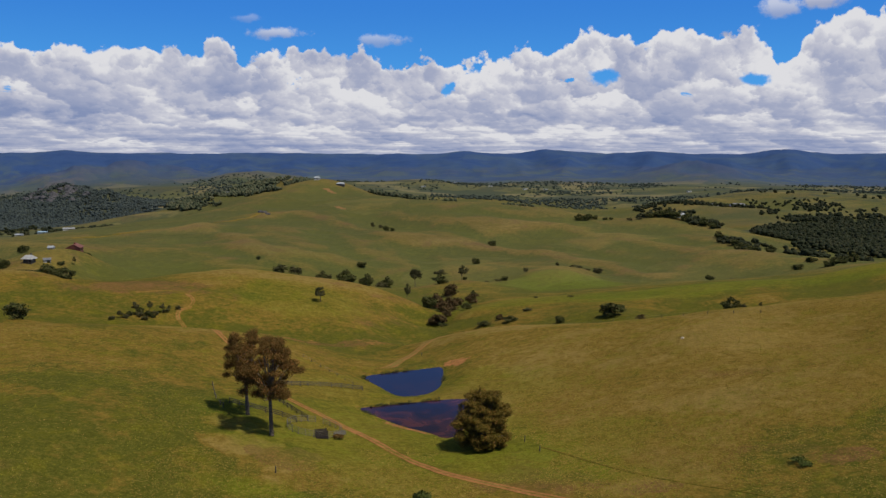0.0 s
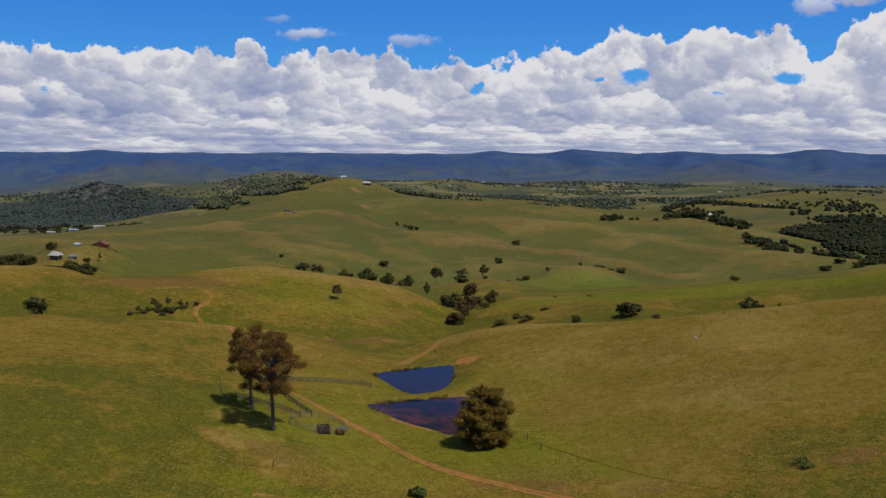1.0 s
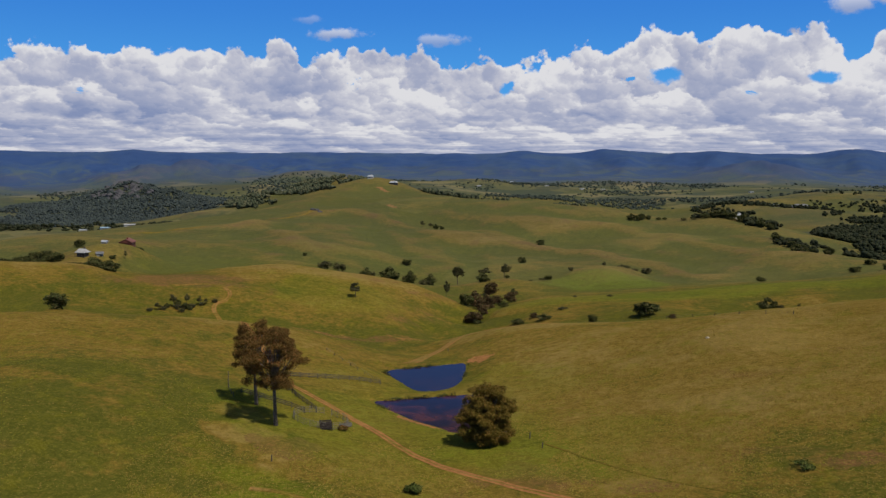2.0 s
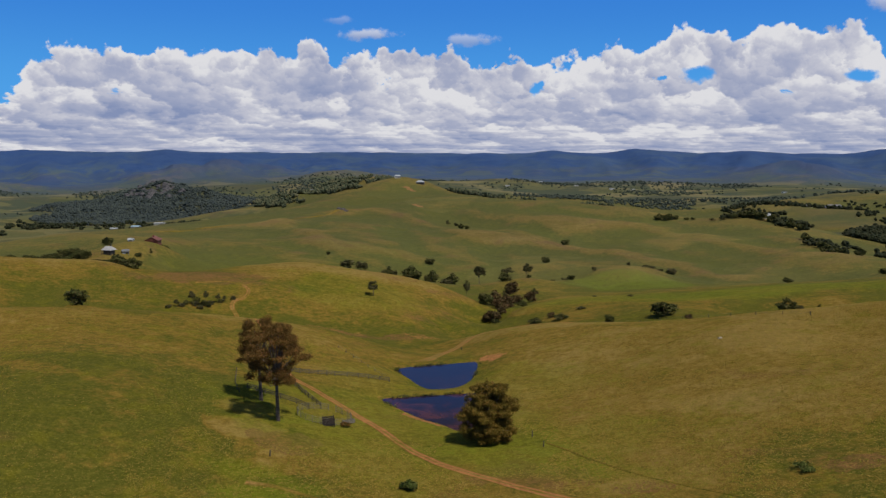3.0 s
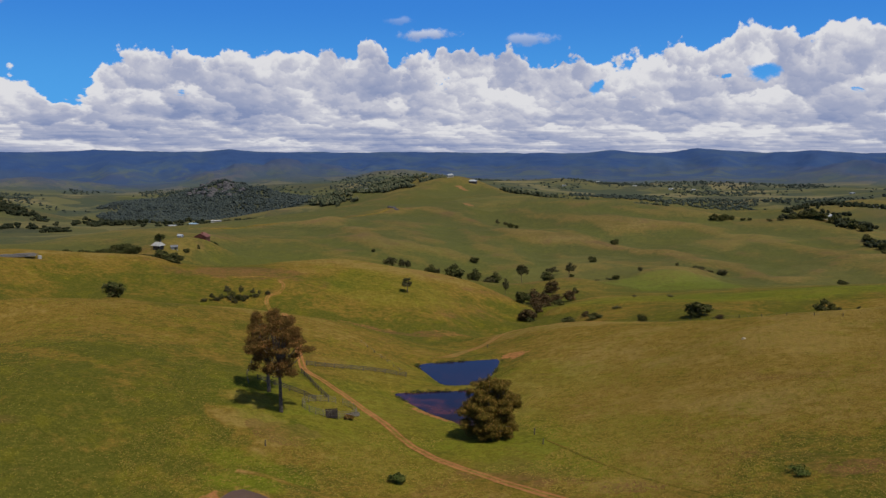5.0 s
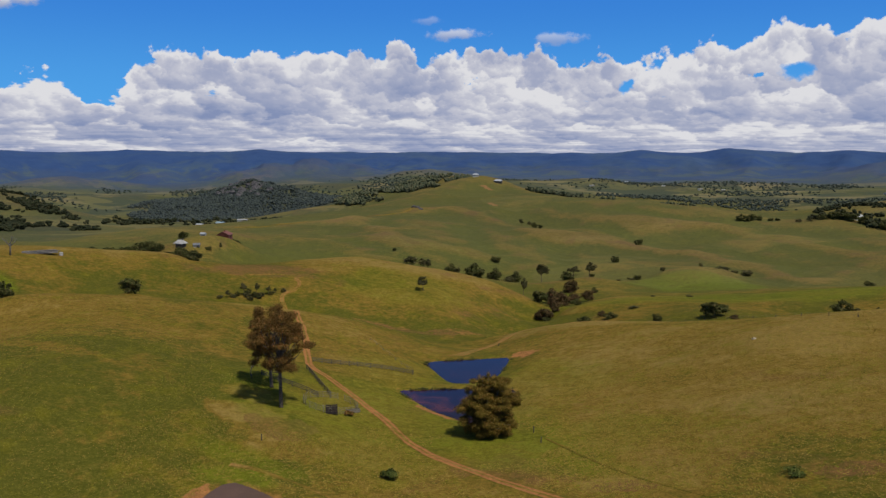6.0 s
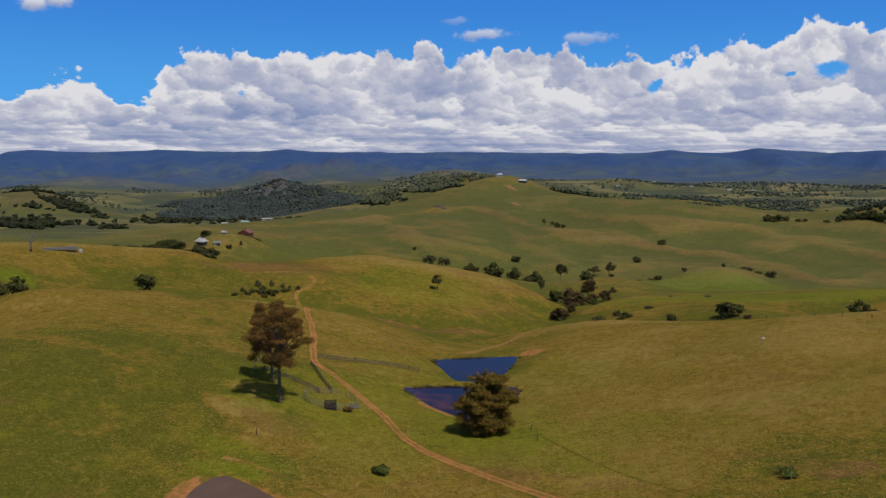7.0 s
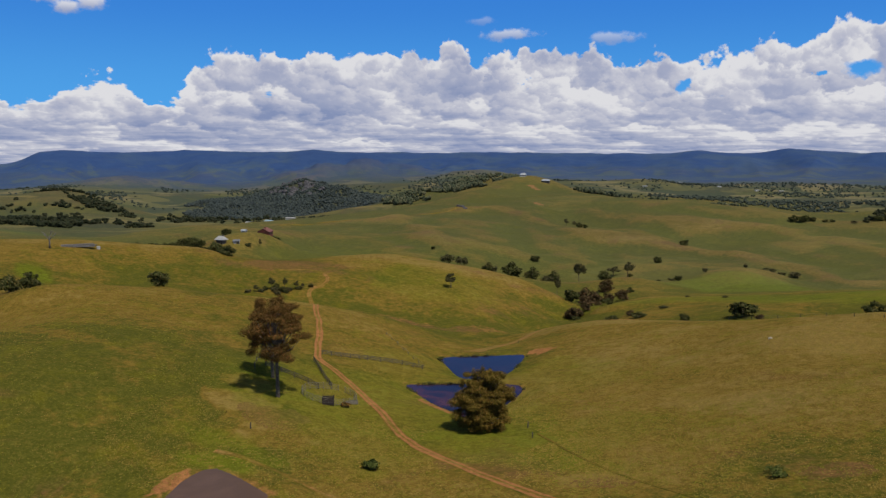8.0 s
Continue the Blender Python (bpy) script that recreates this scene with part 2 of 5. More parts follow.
GULLY = [
    (-265, 517, -1.5), (-256, 564, 0.5), (-258, 531, -0.8), (-125, 610, -21.1), (-94, 616, -27.0), (-72, 621, -33.0), (-46, 626, -35.4), (-21, 607, -34.4),
    (14, 578, -23.0), (-3, 421, -23.0), (14, 418, -13.8), (21, 393, -14.5), (31, 381, -10.8), (51, 351, -5.2), (74, 343, -0.3), (77, 305, 5.8),
    (113, 308, 9.6), (49, 633, -29.8), (-232, 540, -14.3), (-204, 600, -19.6), (-157, 610, -17.8), (-97, 540, -13.8), (-53, 560, -23.8), (-18, 520, -24.8),
    (-8, 480, -24.3), (1, 460, -21.9), (-12, 415, -22.5), (-23, 372, -17.6), (5, 520, -22.3), (2, 560, -23.3), (-23, 300, -9.0), (-16, 318, -11.7),
]
GULLY_B = [
    (-0, 352, -15.4), (-188, 505, -15.9), (-159, 510, -15.2), (-128, 510, -13.0), (-105, 510, -15.5), (-75, 505, -18.8), (-200, 450, -7.5), (-232, 420, 1.9),
    (-307, 479, -6.6), (-296, 500, -9.2), (-341, 530, -11.1), (-323, 550, -10.5),
]
FAR_RIDGE = [
    (-44, 1450, -40.7), (49, 1400, -38.8), (140, 1350, -43.1), (223, 1300, -48.5), (286, 1200, -48.2), (-102, 1480, -38.5), (-516, 1230, -56.3), (-463, 1290, -51.8),
    (-175, 1560, -23.0), (343, 1150, -52.4), (-404, 1573, -13.5), (-481, 1494, -17.0), (417, 1792, -72.0), (570, 1573, -39.0), (-1071, 2267, -55.0), (-444, 1480, -15.7),
    (-416, 1620, -2.1), (-350, 1640, 8.1), (-275, 1560, 16.9), (-482, 1400, -32.1), (-516, 1350, -39.0), (-388, 1400, -18.0), (-315, 1440, -5.2), (-121, 1700, -24.5),
    (-31, 1900, -43.5), (124, 1900, -45.9), (284, 1700, -51.9), (332, 1500, -45.0), (374, 1420, -35.2), (526, 1650, -25.5), (693, 1850, -23.9), (818, 1900, -23.6),
]
FAR_RIDGE_B = [
    (437, 1500, -27.4), (605, 1450, -31.9), (630, 1350, -29.5), (689, 1300, -30.2), (417, 1150, -35.2), (433, 1000, -39.0), (441, 900, -37.6), (519, 950, -36.7),
    (1001, 2000, -35.2), (1042, 1900, -36.4), (285, 870, -21.9), (292, 820, -25.3), (562, 1150, -34.9), (633, 1150, -34.8),
]
SHOULDER = [
    (104, 340, -1.6), (139, 335, 2.8), (68, 335, -2.1), (27, 350, -9.0), (-9, 322, -9.6), (-2, 334, -8.6), (6, 332, -6.4), (20, 325, -1.9),
    (35, 319, 0.6), (50, 312, 2.5), (63, 305, 4.8), (94, 300, 9.5), (124, 292, 14.1), (129, 285, 17.0), (150, 270, 22.0),
]
GREEN_STRIP = [
    (30, 410, -11.4), (46, 395, -8.9), (79, 385, -3.8), (107, 385, -1.7), (152, 385, 2.9), (31, 470, -17.0), (62, 455, -12.8), (95, 470, -12.7),
    (132, 485, -10.8), (165, 480, -7.2), (198, 470, -3.5), (212, 450, 0.8), (226, 430, 9.5), (232, 420, 13.3), (188, 370, 7.3),
]
MOUND = [
    (95, 650, -24.3), (115, 666, -27.0), (139, 706, -38.3), (206, 612, -28.5), (299, 624, -21.0), (194, 585, -25.0), (54, 590, -29.0), (68, 615, -25.1),
    (81, 625, -22.4), (99, 635, -23.5), (126, 640, -30.3), (63, 545, -25.2), (102, 560, -24.1), (139, 600, -28.2), (163, 600, -27.3), (185, 660, -37.4),
    (247, 640, -30.3), (281, 625, -21.7), (303, 600, -14.5),
]
HILL_FACE = [
    (-150, 650, -16.4), (-71, 689, -29.0), (31, 728, -32.2), (52, 860, -30.0), (-83, 1003, -28.9), (76, 918, -34.0), (134, 806, -33.5), (318, 911, -26.3),
    (319, 971, -19.2), (345, 839, -34.9), (338, 860, -30.3), (-309, 640, -5.0), (-250, 599, -15.6), (-205, 640, -17.6), (-238, 690, -14.4), (-184, 700, -14.6),
    (-140, 690, -17.7), (-110, 690, -22.1), (-50, 690, -30.8), (-11, 680, -31.0), (-322, 760, -18.1), (-261, 799, -15.5), (-186, 790, -14.5), (-125, 770, -18.7),
    (-70, 770, -26.0), (-16, 780, -31.7), (16, 820, -33.3), (-309, 880, -16.4), (-248, 920, -15.8), (-182, 900, -14.4), (-125, 910, -21.0), (-21, 880, -25.9),
]
HILL_FACE_B = [
    (40, 940, -24.7), (97, 850, -32.6), (158, 880, -29.0), (216, 880, -28.0), (264, 850, -29.6), (87, 740, -30.9), (127, 740, -33.2), (162, 720, -35.6),
    (202, 710, -33.2), (244, 700, -26.1), (272, 680, -22.7), (178, 800, -33.3), (235, 780, -29.6),
]
HILL_CREST = [
    (-244, 1170, -12.5), (198, 1090, -15.3), (-144, 1122, -6.8), (-186, 1320, 3.7), (299, 1046, -12.5), (-499, 1115, -40.0), (-405, 700, -8.8), (-442, 850, -20.0),
    (-477, 1000, -30.3), (-458, 1080, -31.7), (-403, 1130, -27.9), (-353, 1160, -19.5), (-307, 1200, -10.7), (-273, 1260, -2.4), (-236, 1330, 10.2), (-205, 1400, 21.4),
    (-165, 1400, 13.8), (-130, 1360, 2.2), (-79, 1310, -3.2), (-36, 1270, -7.8), (45, 1200, -5.3), (121, 1140, -7.1), (257, 1070, -19.0), (309, 1010, -18.7),
    (316, 930, -22.6), (-263, 1080, -15.9), (-186, 1050, -15.0), (-127, 1010, -19.8), (-69, 1080, -13.5), (6, 1060, -14.8), (83, 1020, -17.8), (143, 1000, -22.2),
]
HILL_CREST_B = [
    (205, 980, -24.8), (256, 950, -25.6),
]
LEFT_HILLS = [
    (-815, 1010, -38.0), (-776, 1099, -49.0), (-1038, 1231, -25.0), (-1302, 1350, -30.9), (-1244, 1380, -23.3), (-1183, 1400, -17.3), (-1107, 1400, -27.8), (-961, 1350, -46.9),
    (-792, 1200, -56.5), (-1048, 1120, -40.3), (-757, 900, -40.8), (-556, 620, -13.1), (-498, 600, -12.5), (-498, 650, -20.8), (-486, 700, -22.1), (-556, 900, -34.9),
    (-618, 850, -35.7), (-459, 480, -0.1), (-695, 700, -17.7), (-349, 420, 5.2), (-218, 290, 14.7), (-196, 250, 14.6),
]
VALLEY = [
    (164, 3052, -55.0), (-57, 2780, -58.0), (-1138, 1700, -66.0), (-1545, 2300, -78.5), (-1560, 2600, -86.0), (-813, 1700, -81.1), (-918, 1650, -78.4), (-655, 1700, -57.9),
    (-841, 2300, -63.2), (-741, 2900, -46.7), (-276, 2500, -33.6), (65, 2200, -49.4), (324, 2500, -54.5), (489, 2500, -61.5), (650, 2500, -51.6), (778, 2400, -45.5),
    (-1545, 3200, -70.8), (-2051, 3200, -74.6), (-1057, 3200, -67.2), (-135, 3200, -49.1), (513, 3200, -44.5), (1129, 3200, -44.4), (-2560, 2600, -78.8), (-1926, 2200, -62.8),
    (-1600, 2200, -75.7), (-1215, 1800, -70.5), (-2625, 2400, -92.9),
]
BEYOND = [
    (260, 150, 5.0), (1039, 600, -30.0), (3464, 2000, -60.0), (295, -52, 5.0), (1182, -208, -30.0), (3939, -694, -60.0), (193, -230, 5.0), (771, -919, -30.0),
    (2571, -3064, -60.0), (0, -300, 5.0), (0, -1200, -30.0), (0, -4000, -60.0), (-193, -230, 5.0), (-771, -919, -30.0), (-2571, -3064, -60.0), (-295, -52, 5.0),
    (-1182, -208, -30.0), (-3939, -694, -60.0), (-272, 127, 5.0), (-1087, 507, -30.0), (-3625, 1690, -60.0), (-3, -300, 5.0), (-12, -1200, -30.0), (-40, -4000, -60.0),
]
LANDFORMS = NEAR_SLOPES + POND_HOLLOW + KNOLL + KNOLL_B + GULLY + GULLY_B + FAR_RIDGE + FAR_RIDGE_B + SHOULDER + GREEN_STRIP + MOUND + HILL_FACE + HILL_FACE_B + HILL_CREST + HILL_CREST_B + LEFT_HILLS + VALLEY + BEYOND


def hash_grid(ix, iy, seed):
    h = (ix.astype(np.int64) * 374761393 + iy.astype(np.int64) * 668265263 + seed * 1442695041) & 0x7FFFFFFF
    h = ((h ^ (h >> 13)) * 1274126177) & 0x7FFFFFFF
    return ((h ^ (h >> 16)) & 0xFFFF) / 65535.0


def value_noise(x, y, seed=0):
    ix, iy = np.floor(x), np.floor(y)
    fx, fy = x - ix, y - iy
    fx, fy = fx * fx * (3 - 2 * fx), fy * fy * (3 - 2 * fy)
    a, b = hash_grid(ix, iy, seed), hash_grid(ix + 1, iy, seed)
    c, d = hash_grid(ix, iy + 1, seed), hash_grid(ix + 1, iy + 1, seed)
    return (a + (b - a) * fx) * (1 - fy) + (c + (d - c) * fx) * fy - 0.5


def fbm(x, y, octaves=4, seed=0):
    total, gain = 0.0, 1.0
    for k in range(octaves):
        total = total + gain * value_noise(x * 2 ** k + 17.3 * k, y * 2 ** k - 9.1 * k, seed + k)
        gain *= 0.5
    return total


def step(e0, e1, v):
    k = np.clip((v - e0) / (e1 - e0), 0, 1)
    return k * k * (3 - 2 * k)


# skyline of the escarpment: bearing in degrees, width, rise in metres
SUMMITS = [(-40.8, 1.6, 10), (-33, 3.5, 12), (-25, 1.3, 17), (-19.5, 2, 5), (-12, 4, 4), (-3, 1.0, 4), (1.4, 1.5, 17), (7.4, 1.6, 26), (10, 1.5, 12), (14.4, 2.2, 16), (18.5, 1.5, 5), (22.6, 1.8, 26), (28, 4, 10)]


def spread(x, y):
    """Bearing and log of distance from the camera's start, so detail keeps one size in its view."""
    return np.arctan2(x, y), 0.5 * np.log(np.maximum(x * x + y * y, 400.0))


def bend(d2):
    return 0.5 * d2 * np.log(d2 + 1e-12)


def fit_land():
    """Weights of a bending sheet drawn over the landforms."""
    p = np.array(LANDFORMS, float)
    u, v = spread(p[:, 0], p[:, 1])
    n = len(p)
    a = np.zeros((n + 3, n + 3))
    a[:n, :n] = bend((u[:, None] - u) ** 2 + (v[:, None] - v) ** 2) + np.eye(n) * 6e-5
    a[:n, n], a[:n, n + 1], a[:n, n + 2] = 1, u, v
    a[n:, :n] = a[:n, n:].T
    return u, v, np.linalg.solve(a, np.concatenate([p[:, 2], [0, 0, 0]]))


LAND_U, LAND_V, LAND_W = fit_land()


def swell_height(x, y):
    u, v = spread(np.asarray(x, float), np.asarray(y, float))
    z = LAND_W[-3] + LAND_W[-2] * u + LAND_W[-1] * v
    for cu, cv, w in zip(LAND_U, LAND_V, LAND_W):
        z = z + w * bend((u - cu) ** 2 + (v - cv) ** 2)
    return z


def mountain_height(x, y, floor):
    r, az = np.hypot(x, y), np.degrees(np.arctan2(x, y))
    top = 54.0
    for a, w, h in SUMMITS:
        top = top + h * np.exp(-((az - a) / w) ** 2)
    top = top - 60 * step(-42.0, -44.5, az) + 6 * fbm(az * 0.9, r * 0.0, 4, 5)
    # spurs and gullies run down the face of the escarpment
    arms = 0.5 - 2.0 * np.sqrt(fbm(az / 5.5, r / 1500, 3, 11) ** 2 + 0.004)
    foot = 3560 + 340 * fbm(az / 9.0, az * 0 + 3.3, 2, 7) - 330 * arms
    k = np.clip((r - foot) / (4540 - foot), 0, 1)
    shape = 0.34 * k + 0.66 * k * k * (3 - 2 * k)
    shape = shape + 0.24 * np.sin(np.pi * k) * (arms + 0.9 * fbm(x / 150, y / 150, 4, 14))
    rise = (top - floor) * np.clip(shape, 0, 1.0)
    return floor + rise - 0.02 * np.maximum(r - 4580, 0)


# farm dams: outline, level of the water
DAM_FAR = [(-28, 260.8), (-15.5, 266), (-3.5, 271.8), (-0.6, 273.0), (0.5, 270.5), (0.6, 262), (0, 250), (-3, 242.5), (-8, 238.8), (-12.5, 238.2), (-16.2, 241.7), (-21.3, 250.7)]
DAM_NEAR = [(-24.5, 216.6), (-20, 217), (-13, 219.8), (-4.5, 222.6), (4, 225), (9, 224), (9.5, 216), (7, 203), (3.5, 193.5), (0.5, 192), (-3.4, 196.5), (-10, 200.5), (-16.7, 207.6)]
DAM_BROWN = [(-30, 118.5), (-31, 123), (-29.7, 130), (-22.9, 127.4), (-16.5, 123.7), (-12.7, 121.4), (-12, 112), (-20, 108), (-29, 112)]
DAMS = [(DAM_FAR, -4.2), (DAM_NEAR, -0.5), (DAM_BROWN, 8.5)]


def smooth_ring(points, times=3):
    """A closed outline rounded by cutting its corners."""
    for _ in range(times):
        nxt = points[1:] + points[:1]
        points = [q for a, b in zip(points, nxt) for q in ((0.75 * a[0] + 0.25 * b[0], 0.75 * a[1] + 0.25 * b[1]), (0.25 * a[0] + 0.75 * b[0], 0.25 * a[1] + 0.75 * b[1]))]
    return points


def ring_distance(x, y, ring):
    """Distance to a closed outline, negative inside."""
    best, inside = np.full(np.shape(x), 1e9), np.zeros(np.shape(x), bool)
    for (ax, ay), (bx, by) in zip(ring, ring[1:] + ring[:1]):
        ex, ey = bx - ax, by - ay
        k = np.clip(((x - ax) * ex + (y - ay) * ey) / (ex * ex + ey * ey + 1e-9), 0, 1)
        best = np.minimum(best, np.hypot(x - ax - k * ex, y - ay - k * ey))
        cross = ((ay > y) != (by > y)) & (x < ex * (y - ay) / (ey if abs(ey) > 1e-9 else 1e-9) + ax)
        inside ^= cross
    return np.where(inside, -best, best)


# green foothills below the escarpment: x, y, length, width, turn, height
FOOTHILLS = [(-1340, 3010, 260, 240, 24, 78.0), (-1100, 3200, 190, 180, 20, 55.0), (-50, 2700, 150, 160, 2, 24.0), (200, 2500, 120, 120, -5, 12.0), (1020, 3250, 230, 230, -17, 80.0), (420, 2900, 200, 160, -8, 16.0), (-1900, 2600, 240, 200, 35, 40.0), (-700, 3000, 200, 180, 13, 42.0)]
# a rocky wooded hill out in the valley: x, y, length, width, turn, height
ROCKY_HILL = [(-981, 2127, 120, 140, 25, 40.0), (-1060, 2090, 180, 240, 27, 16.0), (-850, 2175, 170, 220, 22, 17.0)]


def rocky_hill(x, y, z):
    ca, sa = math.cos(radians(26)), math.sin(radians(26))
    u, v = ((x + 940) * ca + (y - 1950) * sa) / 420, ((y - 1950) * ca - (x + 940) * sa) / 600
    inside = step(1.25, 0.8, np.hypot(u, v))
    hill = -90 + 9 * np.maximum(0, fbm(x / 160, y / 160, 4, 61))
    for cx, cy, rl, rw, turn, h in ROCKY_HILL:
        ca, sa = math.cos(radians(turn)), math.sin(radians(turn))
        u, v = ((x - cx) * ca + (y - cy) * sa) / rl, ((y - cy) * ca - (x - cx) * sa) / rw
        hill = hill + h * np.exp(-u * u - v * v) * (1 + 0.3 * fbm(x / 40, y / 40, 3, 63))
    return z * (1 - inside) + hill * inside


# spurs and rills on the face of the main hill: a line from top to foot, half width, height
SPURS = [
    ([(-272, 877), (-225, 808), (-169, 722), (-138, 702), (-103, 695), (-67, 690)], 22, 4.5),
    ([(-241, 1053), (-188, 1060), (-127, 1008), (-94, 972), (-39, 880), (10, 866), (45, 848), (72, 820), (100, 812)], 26, 5.5),
    ([(-45, 1056), (14, 1020), (76, 994), (143, 993), (170, 954), (194, 886), (227, 853), (252, 804), (263, 743)], 26, 5.0),
    ([(93, 801), (139, 752), (167, 715), (189, 672)], 20, 3.0),
    ([(-360, 777), (-323, 833), (-272, 868), (-262, 968), (-239, 1048)], 20, 2.5),
    ([(-154, 885), (-104, 777), (-76, 734), (-61, 693)], 20, -4.5),
    ([(15, 961), (47, 915), (87, 872), (110, 840)], 20, -3.5),
    ([(137, 852), (173, 774), (198, 709)], 18, -3.5),
    ([(-202, 689), (-152, 638), (-127, 630)], 18, -3.0),
    ([(-15, 816), (-10, 695), (-10, 652)], 14, -3.5),
    ([(43, 1082), (100, 1046), (167, 1024)], 20, -3.0),
    ([(-330, 700), (-270, 740), (-225, 850)], 24, -2.5),
]


def line_distance(x, y, line):
    best = np.full(np.shape(x), 1e9)
    for (ax, ay), (bx, by) in zip(line, line[1:]):
        ex, ey = bx - ax, by - ay
        k = np.clip(((x - ax) * ex + (y - ay) * ey) / (ex * ex + ey * ey), 0, 1)
        best = np.minimum(best, np.hypot(x - ax - k * ex, y - ay - k * ey))
    return best


def spur_height(x, y):
    wx, wy = x + 26 * fbm(x / 60, y / 60, 3, 23), y + 26 * fbm(x / 60, y / 60, 3, 24)
    z = 0.0
    for line, wide, tall in SPURS:
        z = z + tall * np.exp(-(line_distance(wx, wy, line) / wide) ** 2)
    return z


def height(x, y):
    x, y = np.asarray(x, float), np.asarray(y, float)
    r = np.hypot(x, y)
    z = 16 + (swell_height(x, y) - 16) * step(20, 75, r)
    # rills and small hummocks, growing with the size of the hills
    z = z + 0.55 * fbm(x / 26, y / 26, 3, 2) * step(0, 200, r) + 2.6 * step(420, 900, r) * fbm(x / 110, y / 110, 4, 3) * step(2600, 1500, r)
    z = z + 1.5 * step(230, 420, r) * step(1500, 700, r) * fbm(x / 48, y / 48, 4, 13)
    ridge = 0.25 - np.abs(fbm(x / 170 + 0.6 * fbm(x / 90, y / 90, 2, 33), y / 260, 3, 31))
    z = z + 2.5 * step(520, 950, r) * step(1900, 1350, r) * ridge
    z = z + 0.85 * spur_height(x, y) + 0.9 * step(480, 640, r) * step(1500, 1200, r) * fbm(x / 22, y / 22, 3, 25)
    z = z + step(1500, 2300, r) * (14 * fbm(x / 480, y / 480, 4, 21) + 2)
    for cx, cy, rl, rw, turn, h in FOOTHILLS:
        ca, sa = math.cos(radians(turn)), math.sin(radians(turn))
        u, v = ((x - cx) * ca + (y - cy) * sa) / rl, ((y - cy) * ca - (x - cx) * sa) / rw
        z = z + h * np.exp(-u * u - v * v) * (1 + 0.45 * fbm(x / 120, y / 120, 4, 65))
    z = rocky_hill(x, y, z)
    z = mountain_height(x, y, z)
    for outline, level in DAMS:
        d = ring_distance(x, y, outline)
        near = step(9.0, 0.0, d)
        bank = level + 0.10 + 0.16 * np.clip(d, 0, 9)
        bank = np.where(d < 0, level - np.minimum(1.6, -d * 0.35) + 0.1, bank)
        z = z * (1 - near) + bank * near
    return z


# ---- building blocks ----
class Geo:
    """Collects vertices and faces, then makes one mesh object."""

    def __init__(self):
        self.v, self.f, self.count = [], [], 0

    def add(self, verts, faces):
        self.v.append(np.asarray(verts, float))
        self.f.extend([tuple(i + self.count for i in f) for f in faces])
        self.count += len(verts)

    def tube(self, points, radii, sides=7):
        points = [Vector(p) for p in points]
        verts, faces = [], []
        for i, (p, r) in enumerate(zip(points, radii)):
            d = (points[min(i + 1, len(points) - 1)] - points[max(i - 1, 0)]).normalized()
            a = d.orthogonal().normalized()
            b = d.cross(a)
            for k in range(sides):
                t = 2 * math.pi * k / sides
                verts.append(p + (a * math.cos(t) + b * math.sin(t)) * r)
        for i in range(len(points) - 1):
            for k in range(sides):
                m = (k + 1) % sides
                faces.append((i * sides + k, i * sides + m, (i + 1) * sides + m, (i + 1) * sides + k))
        faces.append(tuple(range(sides))[::-1])
        faces.append(tuple((len(points) - 1) * sides + k for k in range(sides)))
        self.add([tuple(v) for v in verts], faces)

    def box(self, x0, y0, z0, x1, y1, z1):
        self.add([(x0, y0, z0), (x1, y0, z0), (x1, y1, z0), (x0, y1, z0), (x0, y0, z1), (x1, y0, z1), (x1, y1, z1), (x0, y1, z1)],
                 [(0, 3, 2, 1), (4, 5, 6, 7), (0, 1, 5, 4), (1, 2, 6, 5), (2, 3, 7, 6), (3, 0, 4, 7)])

    def beam(self, a, b, width, thick):
        """A squared timber from a to b, its width upright."""
        a, b = Vector(a), Vector(b)
        d = (b - a).normalized()
        side = d.cross(Vector((0, 0, 1)))
        side = (side if side.length > 1e-4 else Vector((1, 0, 0))).normalized() * thick / 2
        up = side.cross(d).normalized() * width / 2
        self.add([tuple(p + s * side + u * up) for p in (a, b) for s, u in ((-1, -1), (1, -1), (1, 1), (-1, 1))],
                 [(0, 1, 2, 3), (7, 6, 5, 4), (0, 4, 5, 1), (1, 5, 6, 2), (2, 6, 7, 3), (3, 7, 4, 0)])

    def object(self, name, material, parent=None, smooth=False, label=""):
        mesh = bpy.data.meshes.new(name)
        mesh.from_pydata(np.concatenate(self.v).tolist(), [], self.f)
        mesh.materials.append(material)
        if smooth:
            mesh.polygons.foreach_set("use_smooth", np.ones(len(mesh.polygons), bool))
        ob = new(name, mesh)
        ob.parent = parent
        return tagged(ob, label)


